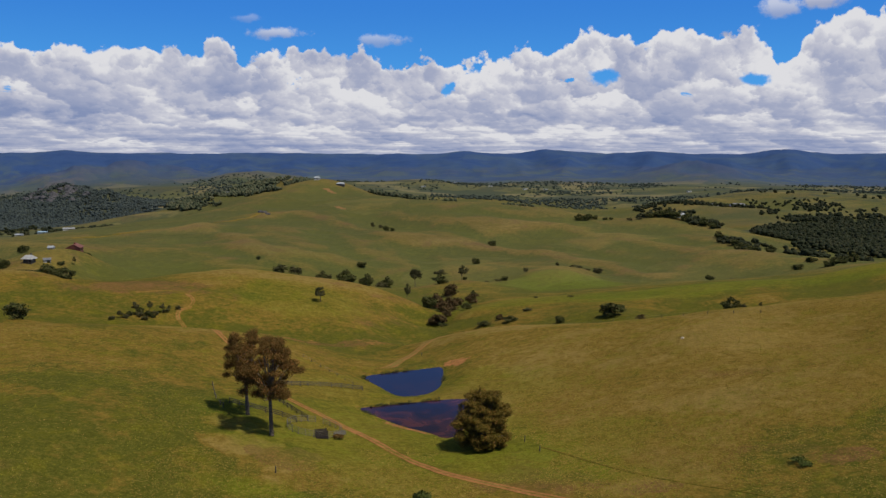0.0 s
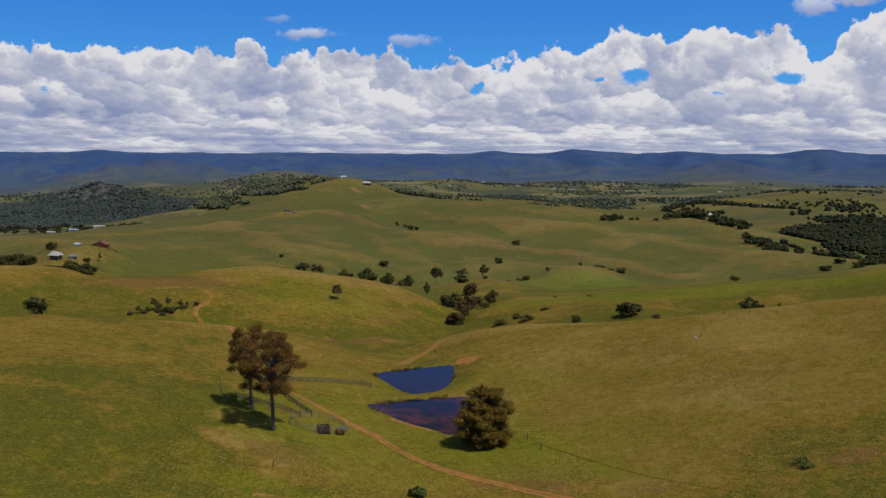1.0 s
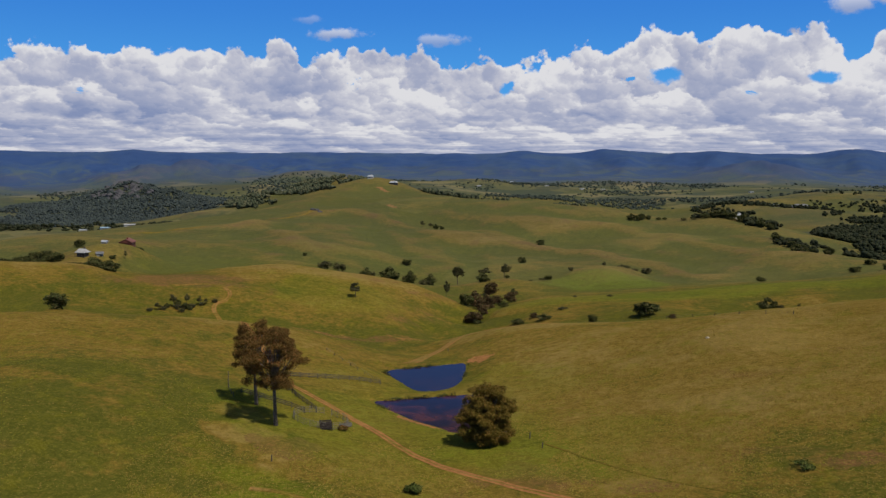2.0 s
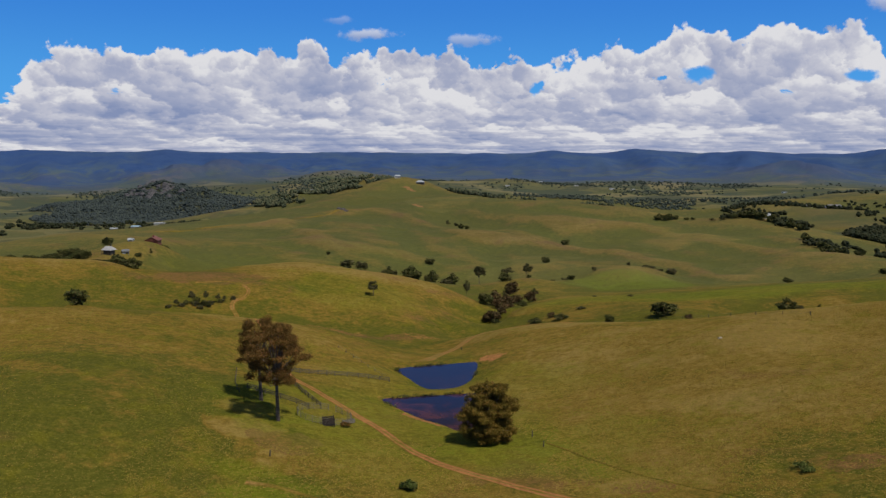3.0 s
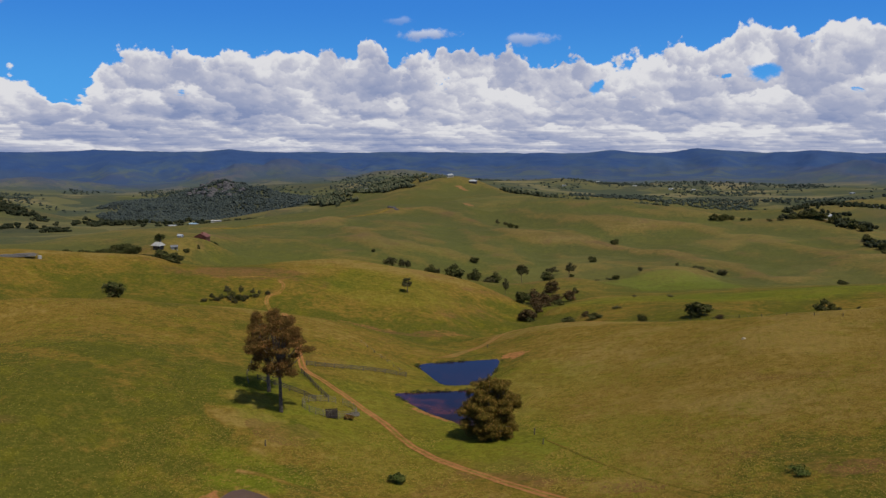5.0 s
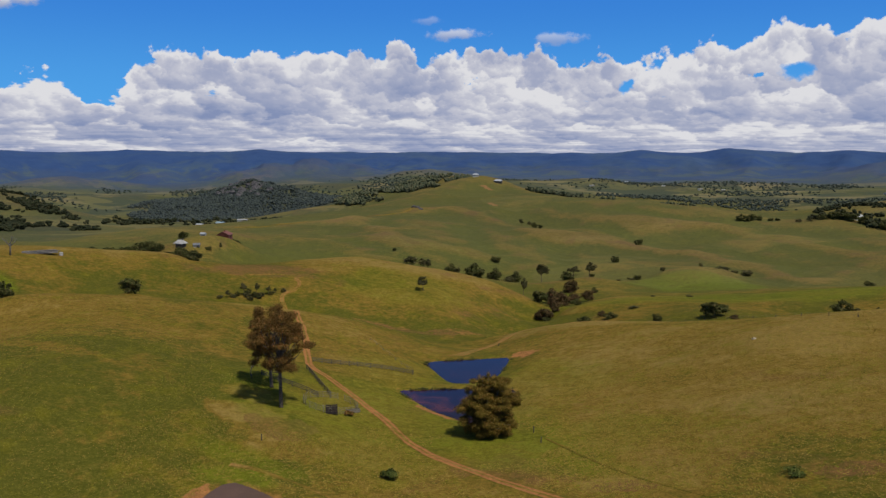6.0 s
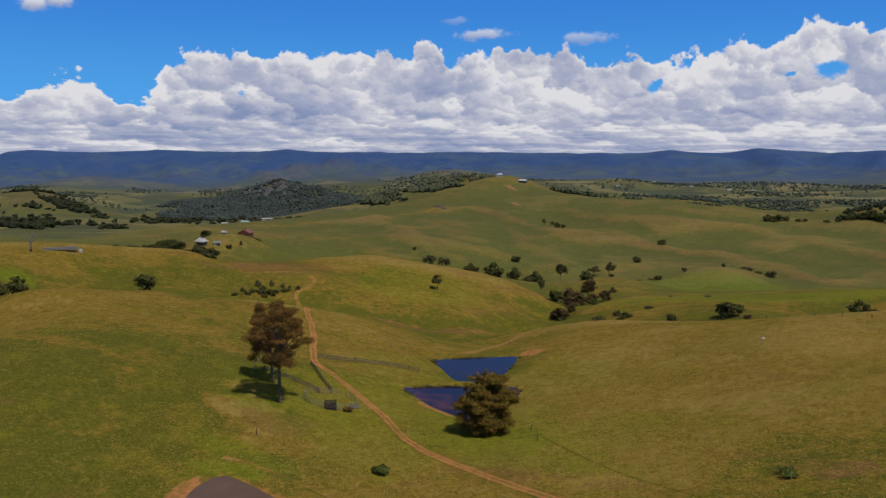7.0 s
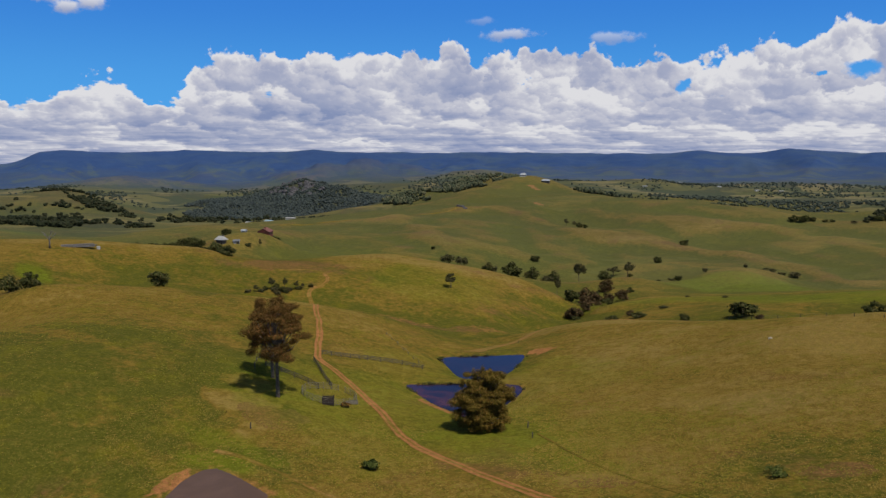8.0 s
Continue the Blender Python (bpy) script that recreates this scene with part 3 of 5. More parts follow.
def leaf_sprays(rng, centres, radii, count, size, droop=0.35):
    """Small bent sprays of leaves, thicker towards the outside of each clump. Returns vertices and faces."""
    n_each = np.maximum(3, (count * radii[:, 0] * radii[:, 1] / (radii[:, 0] * radii[:, 1]).sum())).astype(int)
    who = np.repeat(np.arange(len(centres)), n_each)
    d = rng.normal(size=(len(who), 3))
    d /= np.linalg.norm(d, axis=1)[:, None]
    depth = rng.uniform(0.10, 1.35, len(who)) ** 0.62
    p = centres[who] + d * radii[who] * depth[:, None]
    nrm = d * 0.9 + rng.normal(size=d.shape) * 0.55 + np.array([0, 0, droop])
    nrm /= np.linalg.norm(nrm, axis=1)[:, None]
    t = np.cross(nrm, rng.normal(size=d.shape))
    t /= np.linalg.norm(t, axis=1)[:, None] + 1e-9
    b = np.cross(nrm, t)
    s = size * rng.uniform(0.55, 1.35, len(who))[:, None]
    bend = nrm * s * 0.28
    quad = np.stack([p - t * s - b * s * 0.55, p + b * s * -0.75 + bend, p + t * s - b * s * 0.4, p + t * s * 0.8 + b * s * 0.6, p + b * s * 0.85 + bend * 0.8, p - t * s * 0.9 + b * s * 0.5], 1)
    k = np.arange(len(who))[:, None] * 6
    faces = np.concatenate([k + np.array([[0, 1, 4, 5]]), k + np.array([[1, 2, 3, 4]])])
    return quad.reshape(-1, 3), faces


def crown_clumps(rng, kind, h, w):
    """Centres and radii of the clumps of a crown, by the habit of the tree."""
    out = []
    if kind == "gum":
        # an egg of loose clumps, broadest high up and drawn in towards the fork
        for _ in range(74):
            k = rng.uniform(0.0, 1.0)
            a = rng.uniform(0, 2 * math.pi)
            full = (0.38 + 0.62 * math.sin(math.pi * min(1.0, 0.06 + 0.76 * k))) * math.sqrt(1 - k ** 4)
            full *= 1 + 0.22 * math.sin(2.3 * a + 5 * k)
            q = 0.56 * w * full * math.sqrt(rng.uniform(0.12, 1.0))
            out.append((q * math.cos(a), q * math.sin(a), h * (0.42 + 0.55 * k), w * rng.uniform(0.06, 0.12), h * rng.uniform(0.026, 0.05)))
    elif kind == "open":
        for _ in range(13):
            a, k = rng.uniform(0, 2 * math.pi), math.sqrt(rng.uniform(0.0, 1.0))
            z = h * (0.50 + 0.42 * rng.uniform(0.1, 1.0) * (1 - 0.5 * k * k))
            out.append((0.38 * w * k * math.cos(a), 0.38 * w * k * math.sin(a), z, w * rng.uniform(0.12, 0.2), h * rng.uniform(0.07, 0.12)))
    elif kind == "skirted":
        for _ in range(230):
            lobe = ((-0.04, 0.06, 0.58, 0.37), (0.08, 0.10, 0.55, 0.36), (-0.10, -0.14, 0.34, 0.34), (0.12, -0.10, 0.33, 0.35), (0.0, 0.14, 0.36, 0.38))[rng.integers(0, 5)]
            d = rng.normal(size=3)
            d *= rng.uniform(0.35, 1.0) ** 0.4 / np.linalg.norm(d)
            out.append((w * (lobe[0] + lobe[3] * d[0]), w * (lobe[1] + lobe[3] * d[1]), h * max(0.10, lobe[2] + 0.95 * lobe[3] * d[2]), w * rng.uniform(0.05, 0.09), h * rng.uniform(0.035, 0.065)))
    elif kind == "dense":
        for _ in range(18):
            a, k = rng.uniform(0, 2 * math.pi), math.sqrt(rng.uniform(0.0, 1.0))
            lim = math.sqrt(max(0.05, 1 - k * k))
            z = h * (0.47 + 0.42 * lim * rng.uniform(-0.95, 1.0))
            out.append((0.36 * w * k * math.cos(a), 0.36 * w * k * math.sin(a), z, w * rng.uniform(0.14, 0.22), h * rng.uniform(0.10, 0.16)))
    else:
        for _ in range(11):
            a, k = rng.uniform(0, 2 * math.pi), math.sqrt(rng.uniform(0.0, 1.0))
            z = h * (0.30 + 0.45 * rng.uniform(0, 1) * (1 - 0.6 * k * k))
            out.append((0.36 * w * k * math.cos(a), 0.36 * w * k * math.sin(a), z, w * rng.uniform(0.13, 0.2), h * rng.uniform(0.16, 0.26)))
    out = np.array(out)
    stretch = rng.uniform(0.65, 1.35, (len(out), 3))
    return out[:, :3], out[:, [3, 3, 4]] * stretch


def wood(rng, kind, h, w, centres):
    """Trunk with limbs that reach into the clumps."""
    g = Geo()
    thick = {"gum": 0.0195, "open": 0.026, "dense": 0.03, "skirted": 0.03, "bush": 0.022}[kind] * h
    fork = {"gum": 0.50, "open": 0.42, "dense": 0.26, "skirted": 0.26, "bush": 0.08}[kind] * h
    lean = rng.normal(size=2) * 0.02 * h
    way = [(0, 0, -0.03 * h), (0.0, 0.0, 0.02 * h), (lean[0] * 0.4, lean[1] * 0.4, fork * 0.5), (lean[0], lean[1], fork), (lean[0] * 1.6, lean[1] * 1.6, fork + 0.22 * h)]
    g.tube(way, [thick * 1.5, thick * 1.1, thick * 0.9, thick * 0.72, thick * 0.25], 8)
    start = Vector((lean[0], lean[1], fork))
    for c in centres[::2]:
        c = Vector(c)
        low = start * rng.uniform(0.75, 1.0) if kind != "bush" else Vector((0, 0, 0))
        mid = low.lerp(c, 0.5) + Vector(rng.normal(size=3)) * 0.02 * h - Vector((0, 0, 0.03 * h))
        g.tube([low, low.lerp(mid, 0.6), mid, mid.lerp(c, 0.55), c], [thick * 0.42, thick * 0.34, thick * 0.26, thick * 0.17, thick * 0.05], 5)
    return g


def plant(name, kind, h, w, sprays, size, leaf, bark, seed, label, category="tree", group=""):
    """A tree or bush: an Empty at its foot, a trunk with limbs and a crown of sprays."""
    rng = np.random.default_rng(seed)
    root = tagged(new(name), label, category, group)
    centres, radii = crown_clumps(rng, kind, h, w)
    wood(rng, kind, h, w, centres).object("trunk", bark, root, True)
    g = Geo()
    v, f = leaf_sprays(rng, centres, radii, sprays, size)
    g.add(v, f.tolist())
    g.object("crown", leaf, root)
    return root


def put(root, x, y, z=None, scale=(1, 1, 1), turn=0.0):
    root.matrix_basis = Matrix.LocRotScale((x, y, float(height(x, y)) if z is None else z), Euler((0, 0, radians(turn))), scale)
    return root


# ---- the ground: one sheet out to the mountains ----
DAMS = [(smooth_ring(outline, 1), level) for outline, level in DAMS]


def sheet_axes():
    view = np.radians(np.arange(-52.0, 36.0, 0.12))
    rest = np.radians(np.arange(36.0, 308.0, 3.0))
    az = np.concatenate([view, rest])
    r = np.concatenate([[0.5, 15, 35, 55, 70, 80], 88 * 1.0078 ** np.arange(0, 518)])
    return az, r[r < 4860]


def patch(x, y, cx, cy, rl, rw, turn, rag=0.3, seed=40):
    """1 inside a ragged oval, 0 outside."""
    ca, sa = math.cos(radians(turn)), math.sin(radians(turn))
    u, v = ((x - cx) * ca + (y - cy) * sa) / rl, ((y - cy) * ca - (x - cx) * sa) / rw
    d = np.hypot(u, v) + rag * fbm(x / (0.5 * rw), y / (0.5 * rw), 3, seed)
    return step(1.15, 0.75, d)


def build_ground():
    az, rad = sheet_axes()
    A, R = np.meshgrid(az, rad)
    x, y = R * np.sin(A), R * np.cos(A)
    z = height(x, y)
    # crests dry out, hollows stay green
    def bulge(rows, cols, soft):
        """How far the ground stands above the mean of its neighbours."""
        up, down = np.vstack([z[rows:], np.repeat(z[-1:], rows, 0)]), np.vstack([np.repeat(z[:1], rows, 0), z[:-rows]])
        mean = (up + down + np.roll(z, cols, 1) + np.roll(z, -cols, 1)) / 4
        return np.clip((z - mean) / (np.maximum(R, 150) * soft), -1, 1)

    near = step(520, 300, R)
    dry = 0.42 + (0.09 - 0.02 * near) * bulge(9, 33, 0.0040) + (0.25 - 0.19 * near) * bulge(4, 12, 0.0011) * step(180, 420, R)
    lie = spur_height(x, y)
    dry = dry - 0.15 * step(430, 620, R) + 0.15 * step(330, 200, R) - 0.10 * step(280, 340, R) * step(560, 430, R) + 0.04 * np.clip(lie, -4, 4)
    lush, rust, earth, forest, far = (np.zeros_like(x) for _ in range(5))
    lush = np.clip(0.17 * step(380, 620, R) - 0.035 * lie, 0, 0.3)
    for cx, cy, rl, rw, turn, k in GREEN_PATCHES:
        lush = np.maximum(lush, k * patch(x, y, cx, cy, rl, rw, turn))
    for cx, cy, rl, rw, turn, k in DRY_PATCHES:
        dry = dry + k * patch(x, y, cx, cy, rl, rw, turn, 0.5, 50)
    rust = 0.04 * step(420, 560, R) * step(1500, 1200, R) + 0.20 * np.clip(bulge(4, 12, 0.0011), 0, 1) * step(300, 420, R) + 0.06 * step(320, 200, R)
    for cx, cy, rl, rw, turn, k in RUST_PATCHES:
        rust = np.maximum(rust, k * patch(x, y, cx, cy, rl, rw, turn, 0.5, 60))
    for cx, cy, rl, rw, turn, k in EARTH_PATCHES:
        earth = np.maximum(earth, k * patch(x, y, cx, cy, rl, rw, turn, 0.6, 70))
    for (outline, level), wet in zip(DAMS, (0.30, 0.42, 0.45)):
        d = ring_distance(x, y, outline)
        earth = np.maximum(earth, wet * step(2.4, 0.6, d))
    forest = np.maximum(forest, wooded(x, y, R, z))
    vale = np.maximum(step(1650, 2250, R + 200 * fbm(x / 300, y / 300, 3, 80)), 0.35 * step(800, 1150, R) * step(330, 480, x + 60 * fbm(x / 90, y / 90, 3, 82)))
    vale = np.maximum(vale, 0.16 * step(430, 700, R) + 0.3 * step(700, 900, R) * step(-380, -480, x))
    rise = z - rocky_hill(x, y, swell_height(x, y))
    # mask of the painted haze: the mountain face, and all land far out
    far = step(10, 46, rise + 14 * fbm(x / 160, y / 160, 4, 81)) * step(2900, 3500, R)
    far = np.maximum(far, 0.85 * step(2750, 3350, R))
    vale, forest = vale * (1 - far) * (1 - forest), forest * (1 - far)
    na, nr = len(az), len(rad)
    i = np.arange(nr - 1)[:, None] * na
    j = np.arange(na)[None, :]
    k = (j + 1) % na
    faces = np.stack([i + j, i + na + j, i + na + k, i + k], -1).reshape(-1, 4)
    mesh = bpy.data.meshes.new("ground")
    mesh.vertices.add(x.size)
    mesh.vertices.foreach_set("co", np.stack([x, y, z], -1).ravel())
    mesh.loops.add(faces.size)
    mesh.loops.foreach_set("vertex_index", faces.ravel().astype(np.int32))
    mesh.polygons.add(len(faces))
    mesh.polygons.foreach_set("loop_start", np.arange(0, faces.size, 4, dtype=np.int32))
    mesh.polygons.foreach_set("use_smooth", np.ones(len(faces), bool))
    for key, value in (("dry", dry), ("lush", lush), ("rust", rust), ("earth", earth), ("forest", forest), ("far", far), ("vale", vale), ("hill_haze", 0.20 * step(380, 800, R))):
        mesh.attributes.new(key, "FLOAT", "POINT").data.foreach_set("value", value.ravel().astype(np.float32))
    mesh.update()
    mesh.materials.append(GROUND)
    return tagged(new("ground", mesh), "rolling green and straw coloured pasture hills below wooded mountains", "ground", kind="structure")


def wooded(x, y, r, z):
    """Where woods cover the land: the far valley, the side of the ridge."""
    k = step(1500, 2000, r) * 0.26
    for cx, cy, rl, rw, turn, v in WOODS:
        k = np.maximum(k, v * patch(x, y, cx, cy, rl, rw, turn, 0.5, 90))
    return k


# x, y, length, width, turn, strength
GREEN_PATCHES = [(-18, 190, 42, 34, 20, 0.5), (-2, 176, 30, 22, 10, 0.6), (-5, 232, 42, 30, 0, 0.32), (-60, 700, 120, 60, 10, 0.30), (160, 900, 120, 80, 0, 0.22), (-190, 600, 90, 40, 0, 0.3), (8, 172, 20, 9, 20, 0.8), (18, 160, 20, 12, -30, 0.7), (32, 172, 16, 14, 0, 0.4), (-37, 174, 9, 9, 0, 0.75), (-20, 194, 12, 8, -40, 0.6), (-10, 182, 10, 9, -40, 0.6), (-29, 131, 9, 4, -10, 0.8), (30, 152, 14, 5, -30, 0.45), (88, 590, 52, 46, 0, 0.95), (60, 440, 60, 30, 10, 0.55), (130, 430, 70, 38, 8, 0.7), (215, 420, 60, 40, 0, 0.6), (-33, 166, 15, 7, 10, 0.55), (-12, 158, 14, 26, 30, 0.35), (-211, 282, 16, 7, -38, 1.0), (-560, 620, 70, 34, 0, 0.9), (-70, 395, 34, 30, 0, 0.35), (-450, 1520, 110, 90, 30, 0.6), (-30, 138, 14, 4, -15, 0.6)]
# negative strengths turn the ground darker and greener, most in both near corners
DRY_PATCHES = [(30, 322, 62, 18, -8, 0.35), (60, 262, 60, 45, 0, 0.16), (-200, 1150, 320, 260, 0, -0.18), (80, 230, 80, 70, 0, 0.16), (-90, 125, 75, 60, 0, -0.52), (85, 130, 40, 32, 0, -0.42), (-42, 160, 8, 6, 10, 0.75), (-47, 172, 6, 6, 0, 0.6), (-100, 172, 26, 4, -12, 0.35), (-26, 147, 9, 7, 0, 0.3), (36, 141, 6, 4, 0, 0.5), (-190, 570, 90, 50, 0, -0.22), (-110, 560, 70, 40, 0, -0.22), (-130, 425, 90, 18, 8, 0.22), (-120, 350, 60, 50, 0, -0.02), (-230, 350, 70, 60, 30, 0.12), (-10, 330, 60, 22, 20, 0.0), (-38, 160, 7, 12, 0, 0.25), (-70, 400, 60, 40, 0, 0.12)]
RUST_PATCHES = [(-31, 156, 8, 6, 0, 1.0), (73, 138.5, 5, 3, 0, 1.1), (38, 139, 6, 3, 0, 0.8), (-38, 341, 7, 4, 0, 0.6), (-67, 336, 7, 4, 0, 0.6), (-60, 332, 26, 5, 5, 0.45), (-140, 385, 30, 20, 0, 0.6), (18, 150, 16, 8, -20, 0.4)]
EARTH_PATCHES = [(-31, 155.5, 6, 3.5, 0, 0.40), (72.5, 138.5, 4, 2, 0, 0.36), (4.0, 274.5, 4, 5, 20, 0.66), (8, 277, 3, 3.5, 20, 0.56), (-144, 1118, 5, 20, 35, 0.75), (-184, 1322, 5, 22, 40, 0.8), (-28, 347, 7, 7, 0, 0.5), (-34, 347, 6, 6, 0, 0.45), (-72, 337, 16, 6, 5, 0.42), (-59, 336, 8, 6, 0, 0.45), (-31.5, 121, 2, 6, 0, 0.7), (10, 160, 6, 3, 0, 0.3), (-9.5, 198.6, 9, 1.5, -37, 0.8)]
WOODS = [(-1000, 2080, 300, 230, 26, 0.95), (-800, 1800, 330, 280, 0, 0.9), (-690, 1560, 280, 200, 0, 0.9), (560, 1010, 165, 125, 10, 0.95), (880, 1600, 460, 300, 0, 0.40), (-800, 955, 120, 45, 18, 0.9)]

ground = build_ground()


def build_water(outline, level, material, label):
    bm = bmesh.new()
    ring = [bm.verts.new((x, y, level)) for x, y in smooth_ring(outline, 1)]
    low = [bm.verts.new((v.co.x, v.co.y, level - 1.2)) for v in ring]
    bm.faces.new(ring)
    for a, b, c, d in zip(ring, ring[1:] + ring[:1], low[1:] + low[:1], low):
        bm.faces.new((a, d, c, b))
    bmesh.ops.recalc_face_normals(bm, faces=bm.faces)
    mesh = bpy.data.meshes.new("water")
    bm.to_mesh(mesh)
    mesh.materials.append(material)
    return tagged(new("water", mesh), label, "pond", kind="structure")


build_water(DAMS[0][0], DAMS[0][1], WATER_CLEAR, "still dark blue farm dam in a grassy hollow")
build_water(DAMS[1][0], DAMS[1][1], WATER_RED, "dark farm dam with reddish shallows and bare clay bank")
build_water(DAMS[2][0], DAMS[2][1], WATER_BROWN, "small muddy brown farm dam with clay edge")


# ---- dirt tracks worn into the grass ----
def curve_through(points, gap):
    """Points every gap metres along a smooth line."""
    pts = [Vector((x, y, 0)) for x, y in points]
    pts = [pts[0] * 2 - pts[1]] + pts + [pts[-1] * 2 - pts[-2]]
    out = []
    for a, b, c, d in zip(pts, pts[1:], pts[2:], pts[3:]):
        n = max(1, int((c - b).length / gap))
        for i in range(n):
            t = i / n
            out.append(0.5 * ((2 * b) + (c - a) * t + (2 * a - 5 * b + 4 * c - d) * t * t + (3 * b - a - 3 * c + d) * t ** 3))
    return out + [pts[-2]]


def dirt_track(points, wide, bare, label, gap=0.9, rut=0.75, dryness=0.45):
    """A pair of wheel ruts with a grassier crown, hugging the ground."""
    line = curve_through(points, gap)
    across = np.linspace(-1, 1, 15)
    verts, earth, dry = [], [], []
    for i, p in enumerate(line):
        d = (line[min(i + 1, len(line) - 1)] - line[max(i - 1, 0)]).normalized()
        side = Vector((d.y, -d.x, 0))
        wob = 0.35 * noise.noise(Vector((p.x / 7, p.y / 7, 0.3)))
        for u in across:
            q = p + side * (u * wide / 2 + wob)
            lift = 0.10 * (1 - u ** 4) - 0.12 * max(0, abs(u) - 0.85) / 0.15 - 0.05 * math.exp(-((abs(u) - rut * 0.6) / 0.18) ** 2)
            verts.append((q.x, q.y, lift))
            wheel = math.exp(-((abs(u) - rut * 0.6) / 0.24) ** 2)
            fade = 0.75 + 0.5 * noise.noise(Vector((q.x / 9, q.y / 9, 4.2)))
            earth.append(bare * fade * (0.30 * (1 - u * u) + 0.75 * wheel))
            dry.append(dryness + 0.35 * (1 - abs(u)))
    flat = np.array(verts)
    flat[:, 2] += height(flat[:, 0], flat[:, 1])
    verts = flat.tolist()
    n = len(across)
    faces = [(i * n + k, i * n + k + 1, (i + 1) * n + k + 1, (i + 1) * n + k) for i in range(len(line) - 1) for k in range(n - 1)]
    mesh = bpy.data.meshes.new("road")
    mesh.from_pydata(verts, [], faces)
    mesh.attributes.new("earth", "FLOAT", "POINT").data.foreach_set("value", earth)
    mesh.attributes.new("dry", "FLOAT", "POINT").data.foreach_set("value", dry)
    mesh.polygons.foreach_set("use_smooth", np.ones(len(faces), bool))
    mesh.materials.append(GROUND)
    bm = bmesh.new()
    bm.from_mesh(mesh)
    bmesh.ops.recalc_face_normals(bm, faces=bm.faces)
    if sum(f.normal.z for f in bm.faces) < 0:
        bmesh.ops.reverse_faces(bm, faces=bm.faces)
    bm.to_mesh(mesh)
    return tagged(new("road", mesh), label, "track", kind="structure")


MAIN_TRACK = [(42, 121), (31.5, 130.6), (26.8, 134.4), (20.0, 140.0), (9.3, 149.2), (0.2, 156.6), (-7.0, 165.1), (-13.6, 175.3), (-21.7, 185.9), (-29.9, 195.1), (-39.5, 205.1), (-46.3, 211.0), (-51.7, 220.2), (-61.8, 243.4), (-75.2, 268.9), (-82, 283)]
KNOLL_TRACK = [(-82, 283), (-92, 305), (-106, 330), (-116.0, 347.6), (-113.2, 355.6), (-113.7, 362.7), (-119.2, 370.2), (-127, 374), (-133.4, 372), (-141, 366)]
dirt_track(MAIN_TRACK, 3.0, 1.3, "reddish dirt farm track with two wheel ruts through pasture")
dirt_track(KNOLL_TRACK, 2.6, 0.8, "faint dirt track looping over the knoll")
SPUR_TRACK = [(-20, 272), (-17.6, 280), (-14.4, 302), (-8.6, 321.0), (-1.4, 332.0), (5.7, 330.0), (19.6, 323.0), (35.0, 317.0)]
dirt_track([(-360, 777), (-323, 833), (-290, 885), (-262, 968), (-239, 1048)], 7.0, 0.44, "pale vehicle track worn along the spur of the hill", 4.0)
dirt_track(SPUR_TRACK, 4.4, 1.0, "pale worn cattle track along the crest of the slope", rut=1.0, dryness=0.85)
DAM_WALL = [(-32.3, 135.4), (-27.2, 135.2), (-21.4, 133.4), (-16.2, 131.6), (-9.8, 129.0), (-4.7, 126.7), (2, 123)]
dirt_track(DAM_WALL, 2.0, 0.55, "straw coloured grassy bank beside the muddy dam", rut=0.2)
FURROW = [(21.6, 171.1), (30.5, 157.2), (38.2, 145.9), (45.3, 137.9), (50.9, 132.0), (54.4, 128.0)]
dirt_track(FURROW, 0.7, 0.0, "dark grassy furrow running across the slope", rut=0.2, dryness=0.12)


# ---- sky backdrop: blue with a bank of cumulus standing over the mountains ----
# bearing in degrees, top of the bank in degrees
CLOUD_TOPS = [(-52, 3.6), (-45.3, 3.7), (-43.8, 3.2), (-40.4, 4.6), (-37.8, 5.0), (-36.6, 4.1), (-34.6, 3.3), (-33.6, 5.0), (-31.2, 6.6), (-26.9, 6.6), (-23.4, 6.9), (-18.5, 6.8), (-16.6, 6.7), (-16.1, 7.7), (-15, 7.6), (-13.8, 6.3), (-12, 6.9), (-6, 7.1), (-3.2, 6.2), (-2, 6.9), (1.0, 6.3), (3.4, 7.0), (8.6, 7.4), (9.2, 8.3), (12.6, 8.0), (13.4, 7.2), (14.4, 8.5), (19.0, 8.3), (21.4, 7.3), (22.2, 6.0), (23.2, 7.4), (26, 8.8), (28.8, 9.2), (36, 8)]


# single clouds of the bank: bearing, height, half width, half height in degrees, lighter or darker
CLOUD_HEAPS = [
    (-16.9, 2.3, 2.6, 0.40, -0.40), (4.6, 2.4, 2.2, 0.35, -0.40), (-2.5, 2.2, 1.8, 0.30, -0.30), (-27.2, 2.3, 2.2, 0.35, -0.40), (27.5, 2.7, 2.0, 0.35, -0.40), (-29.5, 2.6, 3.4, 0.55, -0.40),
    (5.6, 6.2, 3.0, 1.2, 0.35), (-25.6, 6.6, 3.0, 0.8, 0.25), (-13.9, 3.5, 0.9, 0.6, 0.35), (-19.5, 5.0, 2.5, 1.6, 0.20), (-14.3, 5.0, 3.2, 1.5, -0.22), (16.2, 4.6, 4.0, 1.5, -0.14), (-29.0, 5.7, 2.6, 0.9, -0.22), (0.3, 5.6, 2.0, 0.9, -0.12), (-32.5, 4.2, 1.6, 0.9, 0.25), (10.2, 7.2, 1.8, 1.0, -0.05),
]
# blue between them
CLOUD_GAPS = [(10.7, 5.1, 1.3, 0.55), (20.5, 4.8, 1.1, 0.5), (0.2, 4.3, 0.6, 0.5), (7.9, 4.9, 0.3, 0.25)]


